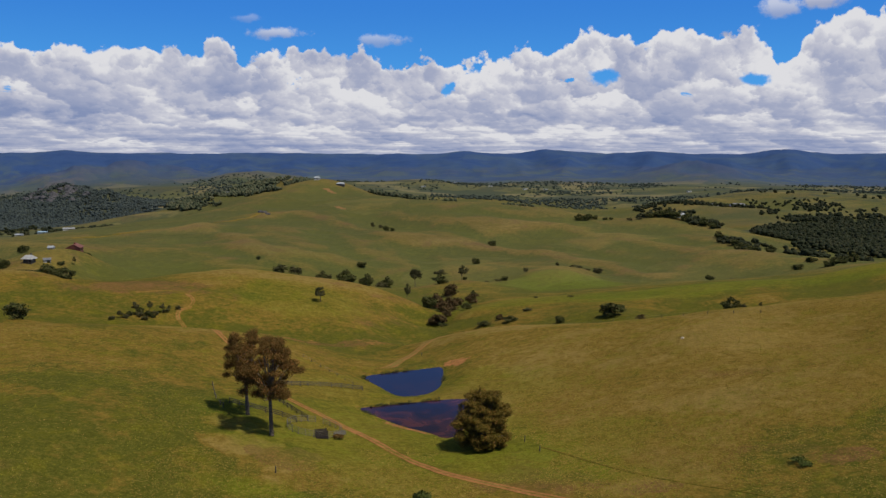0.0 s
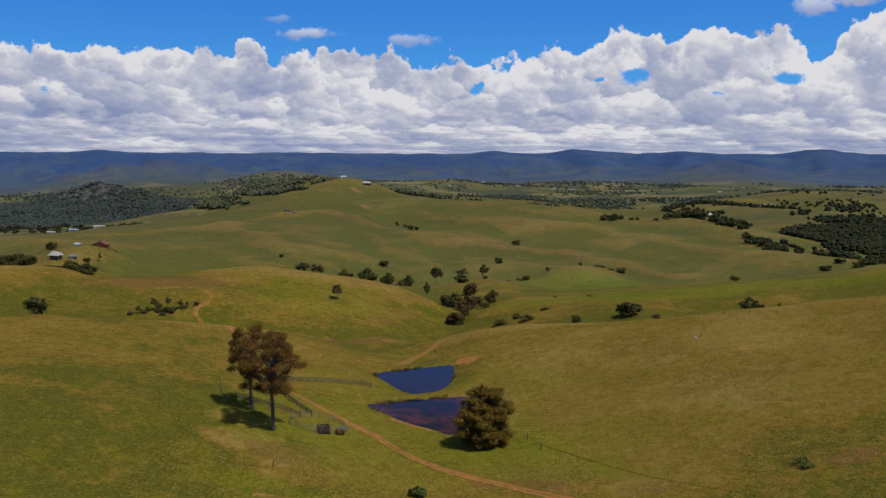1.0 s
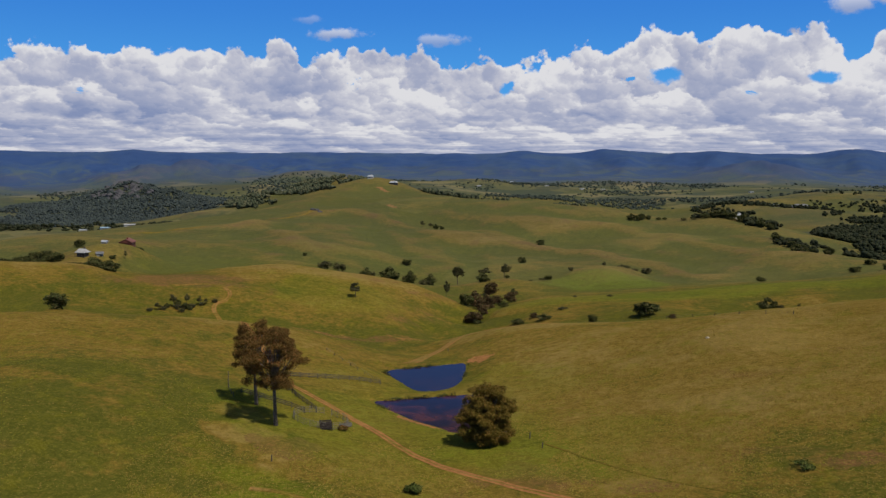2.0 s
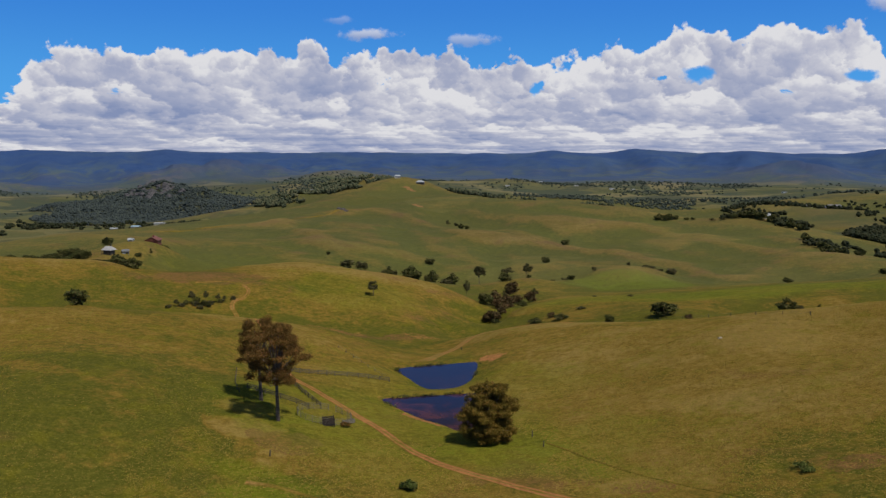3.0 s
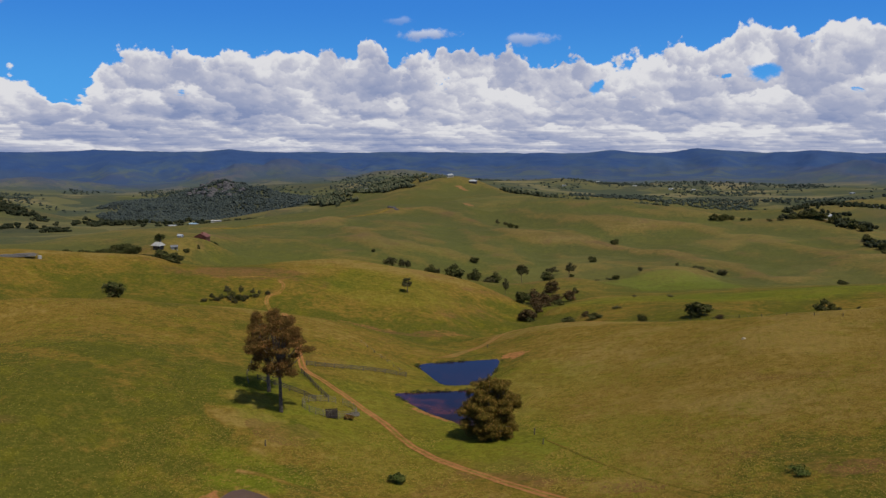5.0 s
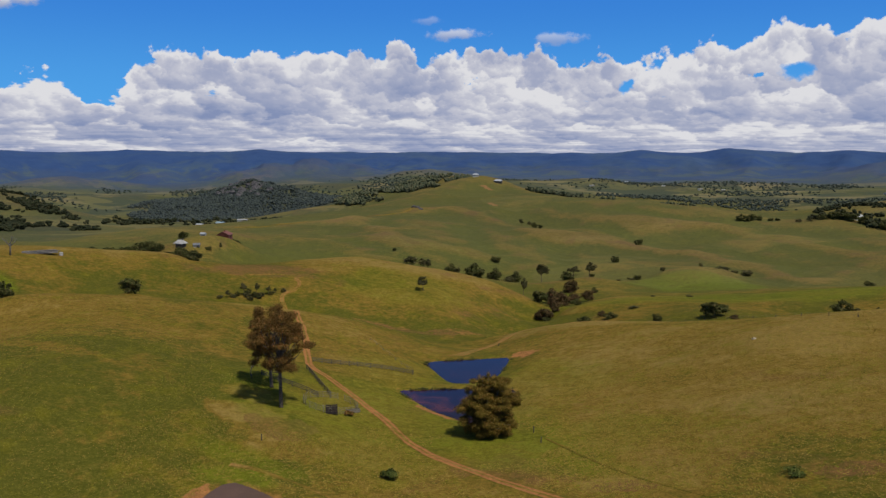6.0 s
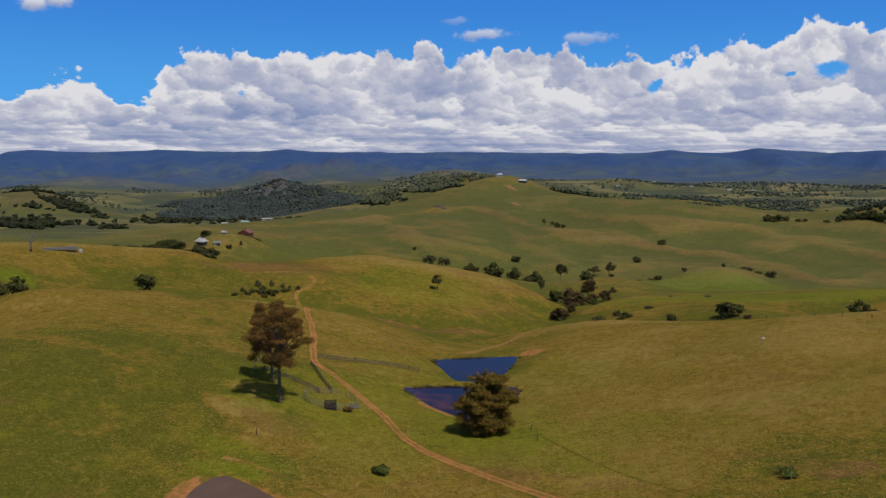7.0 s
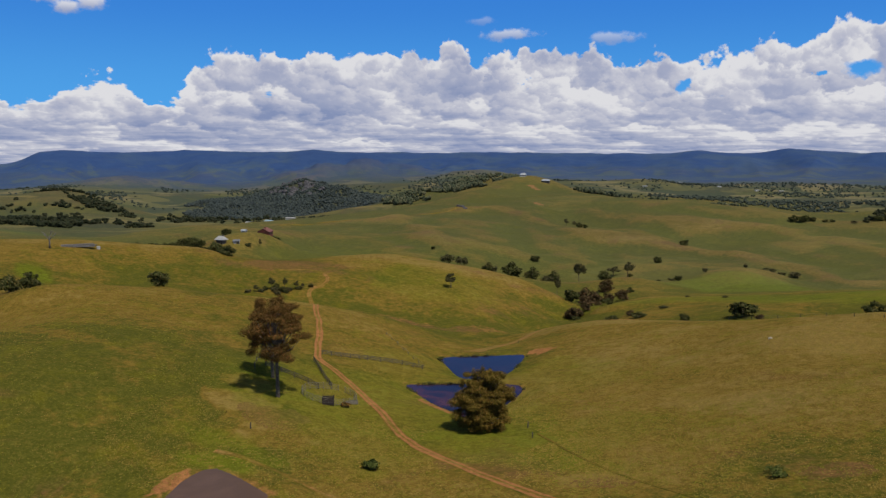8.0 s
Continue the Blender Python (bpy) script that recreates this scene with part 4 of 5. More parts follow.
def sky_material():
    n = Nodes("cloud_sky")
    p = n.add("VectorMath", "NORMALIZE")
    n.put(p.inputs[0], n.place())
    sep = n.add("SeparateXYZ")
    n.put(sep.inputs[0], p.outputs[0])
    az = n.math("MULTIPLY", n.math("ARCTAN2", sep.outputs[0], sep.outputs[1]), 57.2958)
    el = n.math("MULTIPLY", n.math("ARCSINE", sep.outputs[2]), 57.2958)
    curve = n.add("FloatCurve")
    n.put(curve.inputs["Value"], n.math("MULTIPLY_ADD", az, 1 / 100.0, 0.55))
    c = curve.mapping.curves[0]
    for k, (deg, top) in enumerate(CLOUD_TOPS):
        at = (deg / 100.0 + 0.55, top / 12.0)
        if k < 2:
            c.points[k].location = at
        else:
            c.points.new(*at)
    curve.mapping.update()
    tops = n.math("MULTIPLY", curve.outputs[0], 12.0)
    col = n.mix(n.ramp(el, 2.0, 11.0), (0.080, 0.36, 0.80), (0.040, 0.215, 0.67))

    # the layers draw together towards the horizon
    up = n.math("MULTIPLY", n.math("LOGARITHM", n.math("MAXIMUM", n.math("ADD", el, 1.6), 0.1), math.e), 8.0)

    def at(scale_x, scale_y, seed, dx=0.0, dy=0.0):
        v = n.add("CombineXYZ")
        n.put(v.inputs[0], n.math("MULTIPLY_ADD", az, scale_x, dx))
        n.put(v.inputs[1], n.math("MULTIPLY_ADD", up, scale_y, dy))
        n.put(v.inputs[2], seed)
        return v.outputs[0]

    def puffs(scale, warp, seed, smooth):
        """Rounded heaps: how high on its heap a spot lies, and how far from its middle."""
        here = at(1, 1, seed)
        wob = n.add("CombineXYZ")
        n.put(wob.inputs[0], n.math("MULTIPLY", n.math("SUBTRACT", n.noise(scale * 1.6, 5, 0.54, here), 0.5), warp))
        n.put(wob.inputs[1], n.math("MULTIPLY", n.math("SUBTRACT", n.noise(scale * 1.6, 5, 0.54, at(1, 1, seed + 4)), 0.5), warp))
        moved = n.add("VectorMath", "ADD")
        n.put(moved.inputs[0], here)
        n.put(moved.inputs[1], wob.outputs[0])
        cell = n.add("TexVoronoi")
        cell.voronoi_dimensions = "2D"
        cell.feature = "SMOOTH_F1"
        cell.inputs["Smoothness"].default_value = smooth
        cell.inputs["Scale"].default_value = scale
        n.put(cell.inputs["Vector"], moved.outputs[0])
        off = n.add("VectorMath", "SUBTRACT")
        n.put(off.inputs[0], moved.outputs[0])
        n.put(off.inputs[1], cell.outputs["Position"])
        part = n.add("SeparateXYZ")
        n.put(part.inputs[0], off.outputs[0])
        lit = n.math("ADD", n.math("MULTIPLY", part.outputs[1], scale), n.math("MULTIPLY", part.outputs[0], scale * 0.45))
        return lit, cell.outputs["Distance"]

    big, big_r = puffs(0.19, 7.0, 2.0, 0.6)
    mid, mid_r = puffs(0.44, 3.4, 5.0, 0.5)
    small, small_r = puffs(1.15, 1.5, 9.0, 0.45)
    inside = n.math("SUBTRACT", n.math("SUBTRACT", tops, 0.32), el)
    inside = n.math("ADD", inside, n.math("MULTIPLY", n.math("SUBTRACT", 0.42, mid_r), 1.3))
    inside = n.math("ADD", inside, n.math("MULTIPLY", n.math("SUBTRACT", 0.42, small_r), 0.75))
    cover = n.ramp(inside, -0.05, 0.24)
    # gaps of blue high up between the heaps
    gap = n.ramp(n.noise(0.34, 5, 0.58, at(0.8, 1.0, 24.0), distort=0.6), 0.34, 0.27)
    cover = n.math("MULTIPLY", cover, n.math("SUBTRACT", 1.0, n.math("MULTIPLY", gap, n.ramp(el, 2.6, 4.2))))
    tone = n.math("MULTIPLY_ADD", big, 0.44, 0.57)
    tone = n.math("MULTIPLY_ADD", mid, 0.36, tone)
    tone = n.math("MULTIPLY_ADD", small, 0.12, tone)
    tone = n.math("ADD", tone, n.math("MULTIPLY", n.math("SUBTRACT", n.noise(0.16, 5, 0.6, at(0.7, 1.0, 31.0), distort=0.6), 0.50), 1.0))
    tone = n.math("ADD", tone, n.ramp(inside, 1.1, 0.0, 0.0, 0.26))
    tone = n.math("ADD", tone, n.ramp(el, 2.8, 0.8, 0.0, -0.13))
    # thin layers one behind another near the horizon
    streak = n.noise(0.55, 5, 0.6, at(0.42, 2.2, 44.0), distort=0.3)
    tone = n.math("ADD", tone, n.math("MULTIPLY", n.math("MULTIPLY", n.math("SUBTRACT", streak, 0.53), 1.1), n.ramp(el, 2.6, 1.2)))
    wob_a = n.math("MULTIPLY", n.math("SUBTRACT", n.noise(0.5, 5, 0.6, at(1, 1, 51.0)), 0.5), 3.2)
    wob_e = n.math("MULTIPLY", n.math("SUBTRACT", n.noise(0.7, 5, 0.6, at(1, 1, 57.0)), 0.5), 1.3)
    az_w, el_w = n.math("ADD", az, wob_a), n.math("ADD", el, wob_e)

    def heap(a, e, ra, re):
        """1 in the middle of one cloud, fading outwards."""
        u = n.math("MULTIPLY", n.math("SUBTRACT", az_w, a), 1 / ra)
        v = n.math("MULTIPLY", n.math("SUBTRACT", el_w, e), 1 / re)
        return n.ramp(n.math("ADD", n.math("MULTIPLY", u, u), n.math("MULTIPLY", v, v)), 1.25, 0.25)

    for a, e, ra, re, k in CLOUD_HEAPS:
        tone = n.math("MULTIPLY_ADD", heap(a, e, ra, re), k * 0.6, tone)
    for a, e, ra, re in CLOUD_GAPS:
        cover = n.math("MULTIPLY", cover, n.math("SUBTRACT", 1.0, heap(a, e, ra, re)))
    W, L, G, D = (0.72, 0.72, 0.75), (0.50, 0.515, 0.61), (0.36, 0.395, 0.535), (0.225, 0.28, 0.46)
    cloud = n.mix(n.ramp(tone, -0.10, 0.40), D, G)
    cloud = n.mix(n.ramp(tone, 0.34, 0.60), cloud, L)
    cloud = n.mix(n.ramp(tone, 0.56, 0.88), cloud, W)
    col = n.mix(cover, col, cloud)

    def lone(col, a, e, ra, re, seed, thick=0.9):
        """A single small cloud."""
        u = n.math("DIVIDE", n.math("SUBTRACT", az, a), ra)
        v = n.math("DIVIDE", n.math("SUBTRACT", el, e), re)
        r = n.math("SQRT", n.math("ADD", n.math("MULTIPLY", u, u), n.math("MULTIPLY", v, v)))
        d = n.math("ADD", n.math("SUBTRACT", 1.0, r), n.math("MULTIPLY", n.math("SUBTRACT", n.noise(0.8, 6, 0.6, at(1, 1.6, seed)), 0.5), 2.2))
        return n.mix(n.math("MULTIPLY", n.ramp(d, 0.1, 0.75), thick), col, n.mix(n.ramp(v, -0.6, 0.6), G, W))

    col = lone(col, -42.0, 9.5, 1.1, 0.55, 5)
    col = lone(col, -40.7, 8.9, 1.4, 0.5, 9)
    col = lone(col, -39.1, 9.2, 1.3, 0.6, 11)
    col = lone(col, -11.8, 7.9, 2.6, 0.5, 15, 0.7)
    col = lone(col, -4.6, 7.6, 2.3, 0.55, 19, 0.5)
    col = lone(col, -13.7, 8.8, 1.3, 0.35, 27, 0.25)
    col = lone(col, 22.0, 9.1, 2.0, 0.8, 23, 0.7)
    col = lone(col, 24.5, 9.6, 2.0, 0.8, 29)
    glow = n.add("Emission")
    n.put(glow.inputs[0], col)
    n.put(n.out.inputs[0], glow.outputs[0])
    return n.mat


def build_sky():
    bm = bmesh.new()
    rows = []
    for e in np.linspace(-3, 17, 14):
        rows.append([bm.verts.new((4880 * math.cos(radians(e)) * math.sin(a), 4880 * math.cos(radians(e)) * math.cos(a), 4880 * math.sin(radians(e)))) for a in np.linspace(0, 2 * math.pi, 144, endpoint=False)])
    for lo, hi in zip(rows, rows[1:]):
        for a in range(144):
            b = (a + 1) % 144
            bm.faces.new((lo[a], hi[a], hi[b], lo[b]))
    mesh = bpy.data.meshes.new("backdrop")
    bm.to_mesh(mesh)
    mesh.polygons.foreach_set("use_smooth", np.ones(len(mesh.polygons), bool))
    mesh.materials.append(sky_material())
    ob = tagged(new("backdrop", mesh), "blue sky with a bank of white cumulus clouds", "sky", kind="structure")
    ob.location = (24, 4, 67)
    return ob


build_sky()


# ---- woods, tussocks and reeds: what nobody could count ----
def small_crowns(rng, lumps):
    """A few uneven crowns of unit size to repeat: lumps of foliage heaped together."""
    gold = (1 + 5 ** 0.5) / 2
    ball = np.array([(-1, gold, 0), (1, gold, 0), (-1, -gold, 0), (1, -gold, 0), (0, -1, gold), (0, 1, gold), (0, -1, -gold), (0, 1, -gold), (gold, 0, -1), (gold, 0, 1), (-gold, 0, -1), (-gold, 0, 1)]) / 1.9
    skin = np.array([(0, 11, 5), (0, 5, 1), (0, 1, 7), (0, 7, 10), (0, 10, 11), (1, 5, 9), (5, 11, 4), (11, 10, 2), (10, 7, 6), (7, 1, 8), (3, 9, 4), (3, 4, 2), (3, 2, 6), (3, 6, 8), (3, 8, 9), (4, 9, 5), (2, 4, 11), (6, 2, 10), (8, 6, 7), (9, 8, 1)])
    out = []
    for k in range(8):
        V, F = [], []
        for j in range(lumps):
            a, q = rng.uniform(0, 6.283), math.sqrt(rng.uniform(0, 1))
            mid = np.array([0.30 * q * math.cos(a), 0.30 * q * math.sin(a), rng.uniform(0.22, 0.72) - 0.12 * q])
            size = np.array([rng.uniform(0.16, 0.28), rng.uniform(0.16, 0.28), rng.uniform(0.18, 0.30)])
            V.append(mid + ball * size * rng.uniform(0.72, 1.25, (12, 1)))
            F.append(skin + 12 * j)
        out.append((np.concatenate(V), np.concatenate(F)))
    return out


def scatter(name, x, y, tall, wide, shapes, material, label, category, rng, sink=0.05, smooth=False):
    """One mesh of many crowns standing on the ground."""
    z = height(x, y)
    which = rng.integers(0, len(shapes), len(x))
    turn = rng.uniform(0, 6.28, len(x))
    V, F, base = [], [], 0
    for k, (v, f) in enumerate(shapes):
        m = which == k
        c, s = np.cos(turn[m])[:, None], np.sin(turn[m])[:, None]
        vx = (v[:, 0] * c - v[:, 1] * s) * wide[m][:, None] + x[m][:, None]
        vy = (v[:, 0] * s + v[:, 1] * c) * wide[m][:, None] + y[m][:, None]
        vz = (v[:, 2] - sink) * tall[m][:, None] + z[m][:, None]
        V.append(np.stack([vx, vy, vz], -1).reshape(-1, 3))
        F.append((f[None] + (np.arange(m.sum()) * len(v))[:, None, None] + base).reshape(-1, f.shape[1]))
        base += m.sum() * len(v)
    V, F = np.concatenate(V), np.concatenate(F)
    mesh = bpy.data.meshes.new(name)
    mesh.vertices.add(len(V))
    mesh.vertices.foreach_set("co", V.ravel())
    n = F.shape[1]
    mesh.loops.add(F.size)
    mesh.loops.foreach_set("vertex_index", F.ravel().astype(np.int32))
    mesh.polygons.add(len(F))
    mesh.polygons.foreach_set("loop_start", np.arange(0, F.size, n, dtype=np.int32))
    mesh.polygons.foreach_set("use_smooth", np.full(len(F), smooth))
    mesh.update()
    mesh.materials.append(material)
    return tagged(new(name, mesh), label, category, kind="stuff")


def sprinkle(rng, count, cx, cy, rl, rw, turn, gather=0.0, size=60.0, seed=5):
    """Random places in an oval, gathered into groves by noise."""
    a, k = rng.uniform(0, 6.283, count), np.sqrt(rng.uniform(0, 1, count))
    u, v = k * rl * np.cos(a), k * rw * np.sin(a)
    ca, sa = math.cos(radians(turn)), math.sin(radians(turn))
    x, y = cx + u * ca - v * sa, cy + u * sa + v * ca
    keep = fbm(x / size, y / size, 3, seed) + rng.uniform(-0.15, 0.15, count) > gather
    return x[keep], y[keep]


def woods(name, spots, tall, wide, material, label, detail, seed):
    rng = np.random.default_rng(seed)
    xs, ys = zip(*[sprinkle(rng, *s) for s in spots])
    x, y = np.concatenate(xs), np.concatenate(ys)
    # bare rock round the top of the stony hill
    bare = np.hypot(x + 990, (y - 2085) * 0.8) + 70 * fbm(x / 25, y / 25, 3, 71) < 34
    x, y = x[~bare], y[~bare]
    h = tall * rng.uniform(0.55, 1.25, len(x))
    return scatter(name, x, y, h, wide * rng.uniform(0.7, 1.3, len(x)), small_crowns(rng, detail), material, label, "woods", rng, 0.05, True)


# count, x, y, length, width, turn, gathering, size of groves
woods("woods", [(760, -440, 1530, 150, 110, 30, -0.02, 50), (300, -455, 1400, 110, 18, -38, -0.1, 50), (120, -330, 1400, 100, 14, -50, -0.1, 40), (150, -235, 1500, 60, 50, 20, -0.1, 40), (130, -95, 1420, 75, 22, -30, -0.2, 40), (120, -78, 1350, 62, 12, -32, -0.3, 40), (60, -20, 1300, 60, 9, -12, -0.2, 40), (70, 60, 1235, 90, 8, -25, 0.0, 30)], 11, 11, LEAF_FAR,
      "scrubby gum woods on the flank of a hill", 5, 101)
woods("woods", [(6500, -1000, 2080, 300, 190, 26, -0.3, 120), (5500, -800, 1800, 330, 260, 0, -0.25, 150), (2200, -690, 1560, 260, 170, 0, -0.15, 120)], 9, 11, LEAF_BLUE_HAZE, "dark gum forest over a rocky hill", 3, 102)
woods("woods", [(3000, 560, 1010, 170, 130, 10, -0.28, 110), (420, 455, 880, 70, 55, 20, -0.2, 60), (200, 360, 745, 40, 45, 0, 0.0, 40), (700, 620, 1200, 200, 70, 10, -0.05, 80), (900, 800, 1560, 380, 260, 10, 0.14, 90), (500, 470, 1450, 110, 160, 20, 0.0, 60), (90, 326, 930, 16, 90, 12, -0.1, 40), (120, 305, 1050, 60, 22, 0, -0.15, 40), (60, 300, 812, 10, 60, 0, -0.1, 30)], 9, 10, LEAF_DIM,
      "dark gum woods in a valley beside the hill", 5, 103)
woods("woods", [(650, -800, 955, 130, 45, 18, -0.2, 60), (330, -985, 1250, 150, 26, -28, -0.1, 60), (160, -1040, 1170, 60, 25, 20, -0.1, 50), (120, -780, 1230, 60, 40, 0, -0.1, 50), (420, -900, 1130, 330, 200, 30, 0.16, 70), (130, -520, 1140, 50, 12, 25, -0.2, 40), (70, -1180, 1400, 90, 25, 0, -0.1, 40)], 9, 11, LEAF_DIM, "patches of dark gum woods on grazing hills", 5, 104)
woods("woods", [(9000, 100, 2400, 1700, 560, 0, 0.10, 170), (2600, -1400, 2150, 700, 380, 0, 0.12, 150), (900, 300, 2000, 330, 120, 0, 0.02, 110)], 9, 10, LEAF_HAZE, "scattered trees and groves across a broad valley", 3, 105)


def blades(rng):
    """Tussocks of a few bent blades, unit size."""
    out = []
    for k in range(5):
        v, f = [], []
        for j in range(5):
            a, r = rng.uniform(0, 6.28), rng.uniform(0.05, 0.25)
            p = np.array([r * math.cos(a), r * math.sin(a), 0.0])
            d = np.array([math.cos(a), math.sin(a), 0]) * rng.uniform(0.3, 0.7)
            s = np.array([-math.sin(a), math.cos(a), 0]) * 0.11
            top = p + d + np.array([0, 0, rng.uniform(0.5, 0.95)])
            i = len(v)
            v += [p - s, p + s, top]
            f.append((i, i + 1, i + 2))
        out.append((np.array(v), np.array(f)))
    return out


def tussocks(name, spots, tall, wide, material, label, seed):
    rng = np.random.default_rng(seed)
    xs, ys = zip(*[sprinkle(rng, *s) for s in spots])
    x, y = np.concatenate(xs), np.concatenate(ys)
    clear = np.ones(len(x), bool)
    for outline, level in DAMS:
        clear &= ring_distance(x, y, outline) > 0.6
    for line, bare in ((MAIN_TRACK, 2.0), (KNOLL_TRACK, 1.8), (SPUR_TRACK, 3.0), (DAM_WALL, 1.0)):
        for p in curve_through(line, 1.2):
            clear &= (x - p.x) ** 2 + (y - p.y) ** 2 > bare * bare
    # grazed short round the yard and the tree by the dam
    for cx, cy, r in ((-33, 168, 13), (-40, 160, 9), (12, 166, 13), (-14, 184, 10)):
        clear &= np.hypot(x - cx, y - cy) + 5 * fbm(x / 4, y / 4, 2, 72) > r
    x, y = x[clear], y[clear]
    return scatter(name, x, y, tall * rng.uniform(0.5, 1.4, len(x)), wide * rng.uniform(0.6, 1.4, len(x)), blades(rng), material, label, "grass", rng, 0.02)


tussocks("grass", [(62000, 85, 190, 75, 95, 0, -0.16, 22), (15000, 5, 140, 60, 32, 0, -0.1, 16), (9000, -85, 180, 65, 75, 0, 0.0, 20)], 0.17, 0.44, GRASS_STRAW, "straw coloured grass tussocks on the slopes", 111)
tussocks("grass", [(16000, 0, 160, 65, 55, 0, -0.1, 16), (9000, 20, 290, 120, 70, 0, -0.2, 15), (16000, -90, 170, 70, 80, 0, -0.1, 18), (26000, 90, 180, 70, 80, 0, -0.08, 16)], 0.17, 0.44, GRASS_GREEN, "green grass tussocks on damp ground", 112)


def reeds(outline, level, count, label, seed):
    """A fringe of dark rushes along the water's edge."""
    rng = np.random.default_rng(seed)
    ring = smooth_ring(outline, 1)
    i = rng.integers(0, len(ring), count)
    k = rng.uniform(0, 1, count)
    a, b = np.array(ring)[i], np.array(ring)[(i + 1) % len(ring)]
    p = a + (b - a) * k[:, None] + rng.normal(size=(count, 2)) * 0.35
    keep = (fbm(p[:, 0] / 6, p[:, 1] / 6, 3, 9) > -0.08) & (p[:, 1] > np.mean(p[:, 1]) - 2)
    p = p[keep]
    return scatter("rushes", p[:, 0], p[:, 1], rng.uniform(0.4, 0.85, len(p)), rng.uniform(0.6, 1.2, len(p)), blades(rng), LEAF_DARK, label, "rushes", rng, 0.02)


reeds(DAMS[0][0], DAMS[0][1], 500, "dark rushes along the far bank of the dam", 121)
reeds(DAMS[1][0], DAMS[1][1], 500, "dark rushes along the bank between the dams", 122)


# ---- trees and bushes ----
MODELS = {}
for seed in range(3):
    MODELS["open", seed] = plant("gum_tree", "open", 1, 1, 1500, 0.030, LEAF_DUN, BARK, 20 + seed, "gum tree with a thin grey brown crown on open pasture")
    MODELS["dense", seed] = plant("tree", "dense", 1, 1, 1300, 0.040, LEAF_DARK, BARK, 30 + seed, "round dark green tree with a dense crown on grass")
    MODELS["red", seed] = plant("tree", "dense", 1, 1, 1100, 0.040, LEAF_RED, BARK, 40 + seed, "dense shrubby tree with reddish brown foliage in a gully")
    MODELS["low", seed] = plant("bush", "bush", 1, 1, 620, 0.042, LEAF_DUN, BARK, 50 + seed, "low dun coloured bush spreading over the grass", "bush")
USED = {}


def grow(rows, group, k=1.0):
    """Stands the listed plants on the ground: x, y, height, width, habit."""
    for x, y, tall, wide, habit in rows:
        tall, wide = tall * k, wide * (0.5 + 0.5 * k)
        seed = int(abs(x * 7 + y * 3)) % 3
        full = habit in ("dense", "red")
        size = Vector((wide, wide, min(tall * 1.05, wide * 1.1) if full else tall * 1.04))
        first = MODELS[habit, seed]
        foot, turn = (x, y, float(height(x, y)) - (0.10 if full else 0.02) * tall), Euler((0, 0, (x * 1.7 + y) % 6.28))
        if (habit, seed) in USED:
            was = USED[habit, seed]
            ob = copy_thing(first, Matrix.LocRotScale(foot, turn, [a / b for a, b in zip(size, was)]))
        else:
            USED[habit, seed] = size.copy()
            ob = first
            ob.matrix_basis = Matrix.LocRotScale(foot, turn, size)
        tagged(ob, group=group)


HILL_TREES = [
    (-60, 391, 8.8, 7.6, 'open'),
    (-120, 589, 11.2, 14.1, 'low'),
    (-109, 594, 12.6, 12.2, 'low'),
    (-91, 600, 17.3, 10.4, 'dense'),
    (-86, 601, 10.6, 6.6, 'low'),
    (-73, 605, 18.5, 16.2, 'dense'),
    (-58, 607, 17.0, 12.4, 'dense'),
    (-43, 613, 16.1, 11.3, 'dense'),
    (-47, 606, 7.2, 13.3, 'low'),
    (-20, 585, 18.0, 10.8, 'open'),
    (-69, 684, 7.8, 9.7, 'dense'),
    (30, 726, 8.6, 8.7, 'dense'),
    (52, 839, 9.9, 11.8, 'dense'),
    (-150, 652, 4.3, 4.3, 'dense'),
    (14, 581, 13.5, 10.7, 'open'),
    (16, 578, 4.5, 3.7, 'dense'),
    (-2, 663, 10.3, 13.1, 'open'),
    (-87, 1003, 11.0, 8.0, 'open'),
    (-70, 990, 12.5, 9.0, 'dense'),
    (-77, 1000, 9.0, 8.0, 'open'),
    (-62, 986, 9.0, 7.0, 'dense'),
]
grow(HILL_TREES, "trees on the far hill", 0.8)
GULLY_TREES = [
    (-1, 569, 8.7, 10.5, 'dense'),
    (-4, 484, 17.1, 11.3, 'red'),
    (-8, 449, 13.8, 9.8, 'dense'),
    (5, 514, 15.4, 10.0, 'red'),
    (5, 454, 11.0, 9.2, 'red'),
    (13, 436, 5.4, 6.2, 'dense'),
    (18, 480, 10.1, 9.7, 'red'),
    (20, 515, 11.5, 4.8, 'dense'),
    (-2, 421, 9.1, 9.6, 'red'),
    (-0, 407, 2.8, 5.2, 'dense'),
    (-5, 423, 6.7, 6.0, 'red'),
    (-22, 492, 13.8, 5.4, 'open'),
    (3, 430, 5.9, 6.7, 'red'),
    (9, 485, 13.3, 7.5, 'red'),
    (1, 444, 11.2, 8.3, 'red'),
]
grow(GULLY_TREES, "trees in the gully", 0.86)
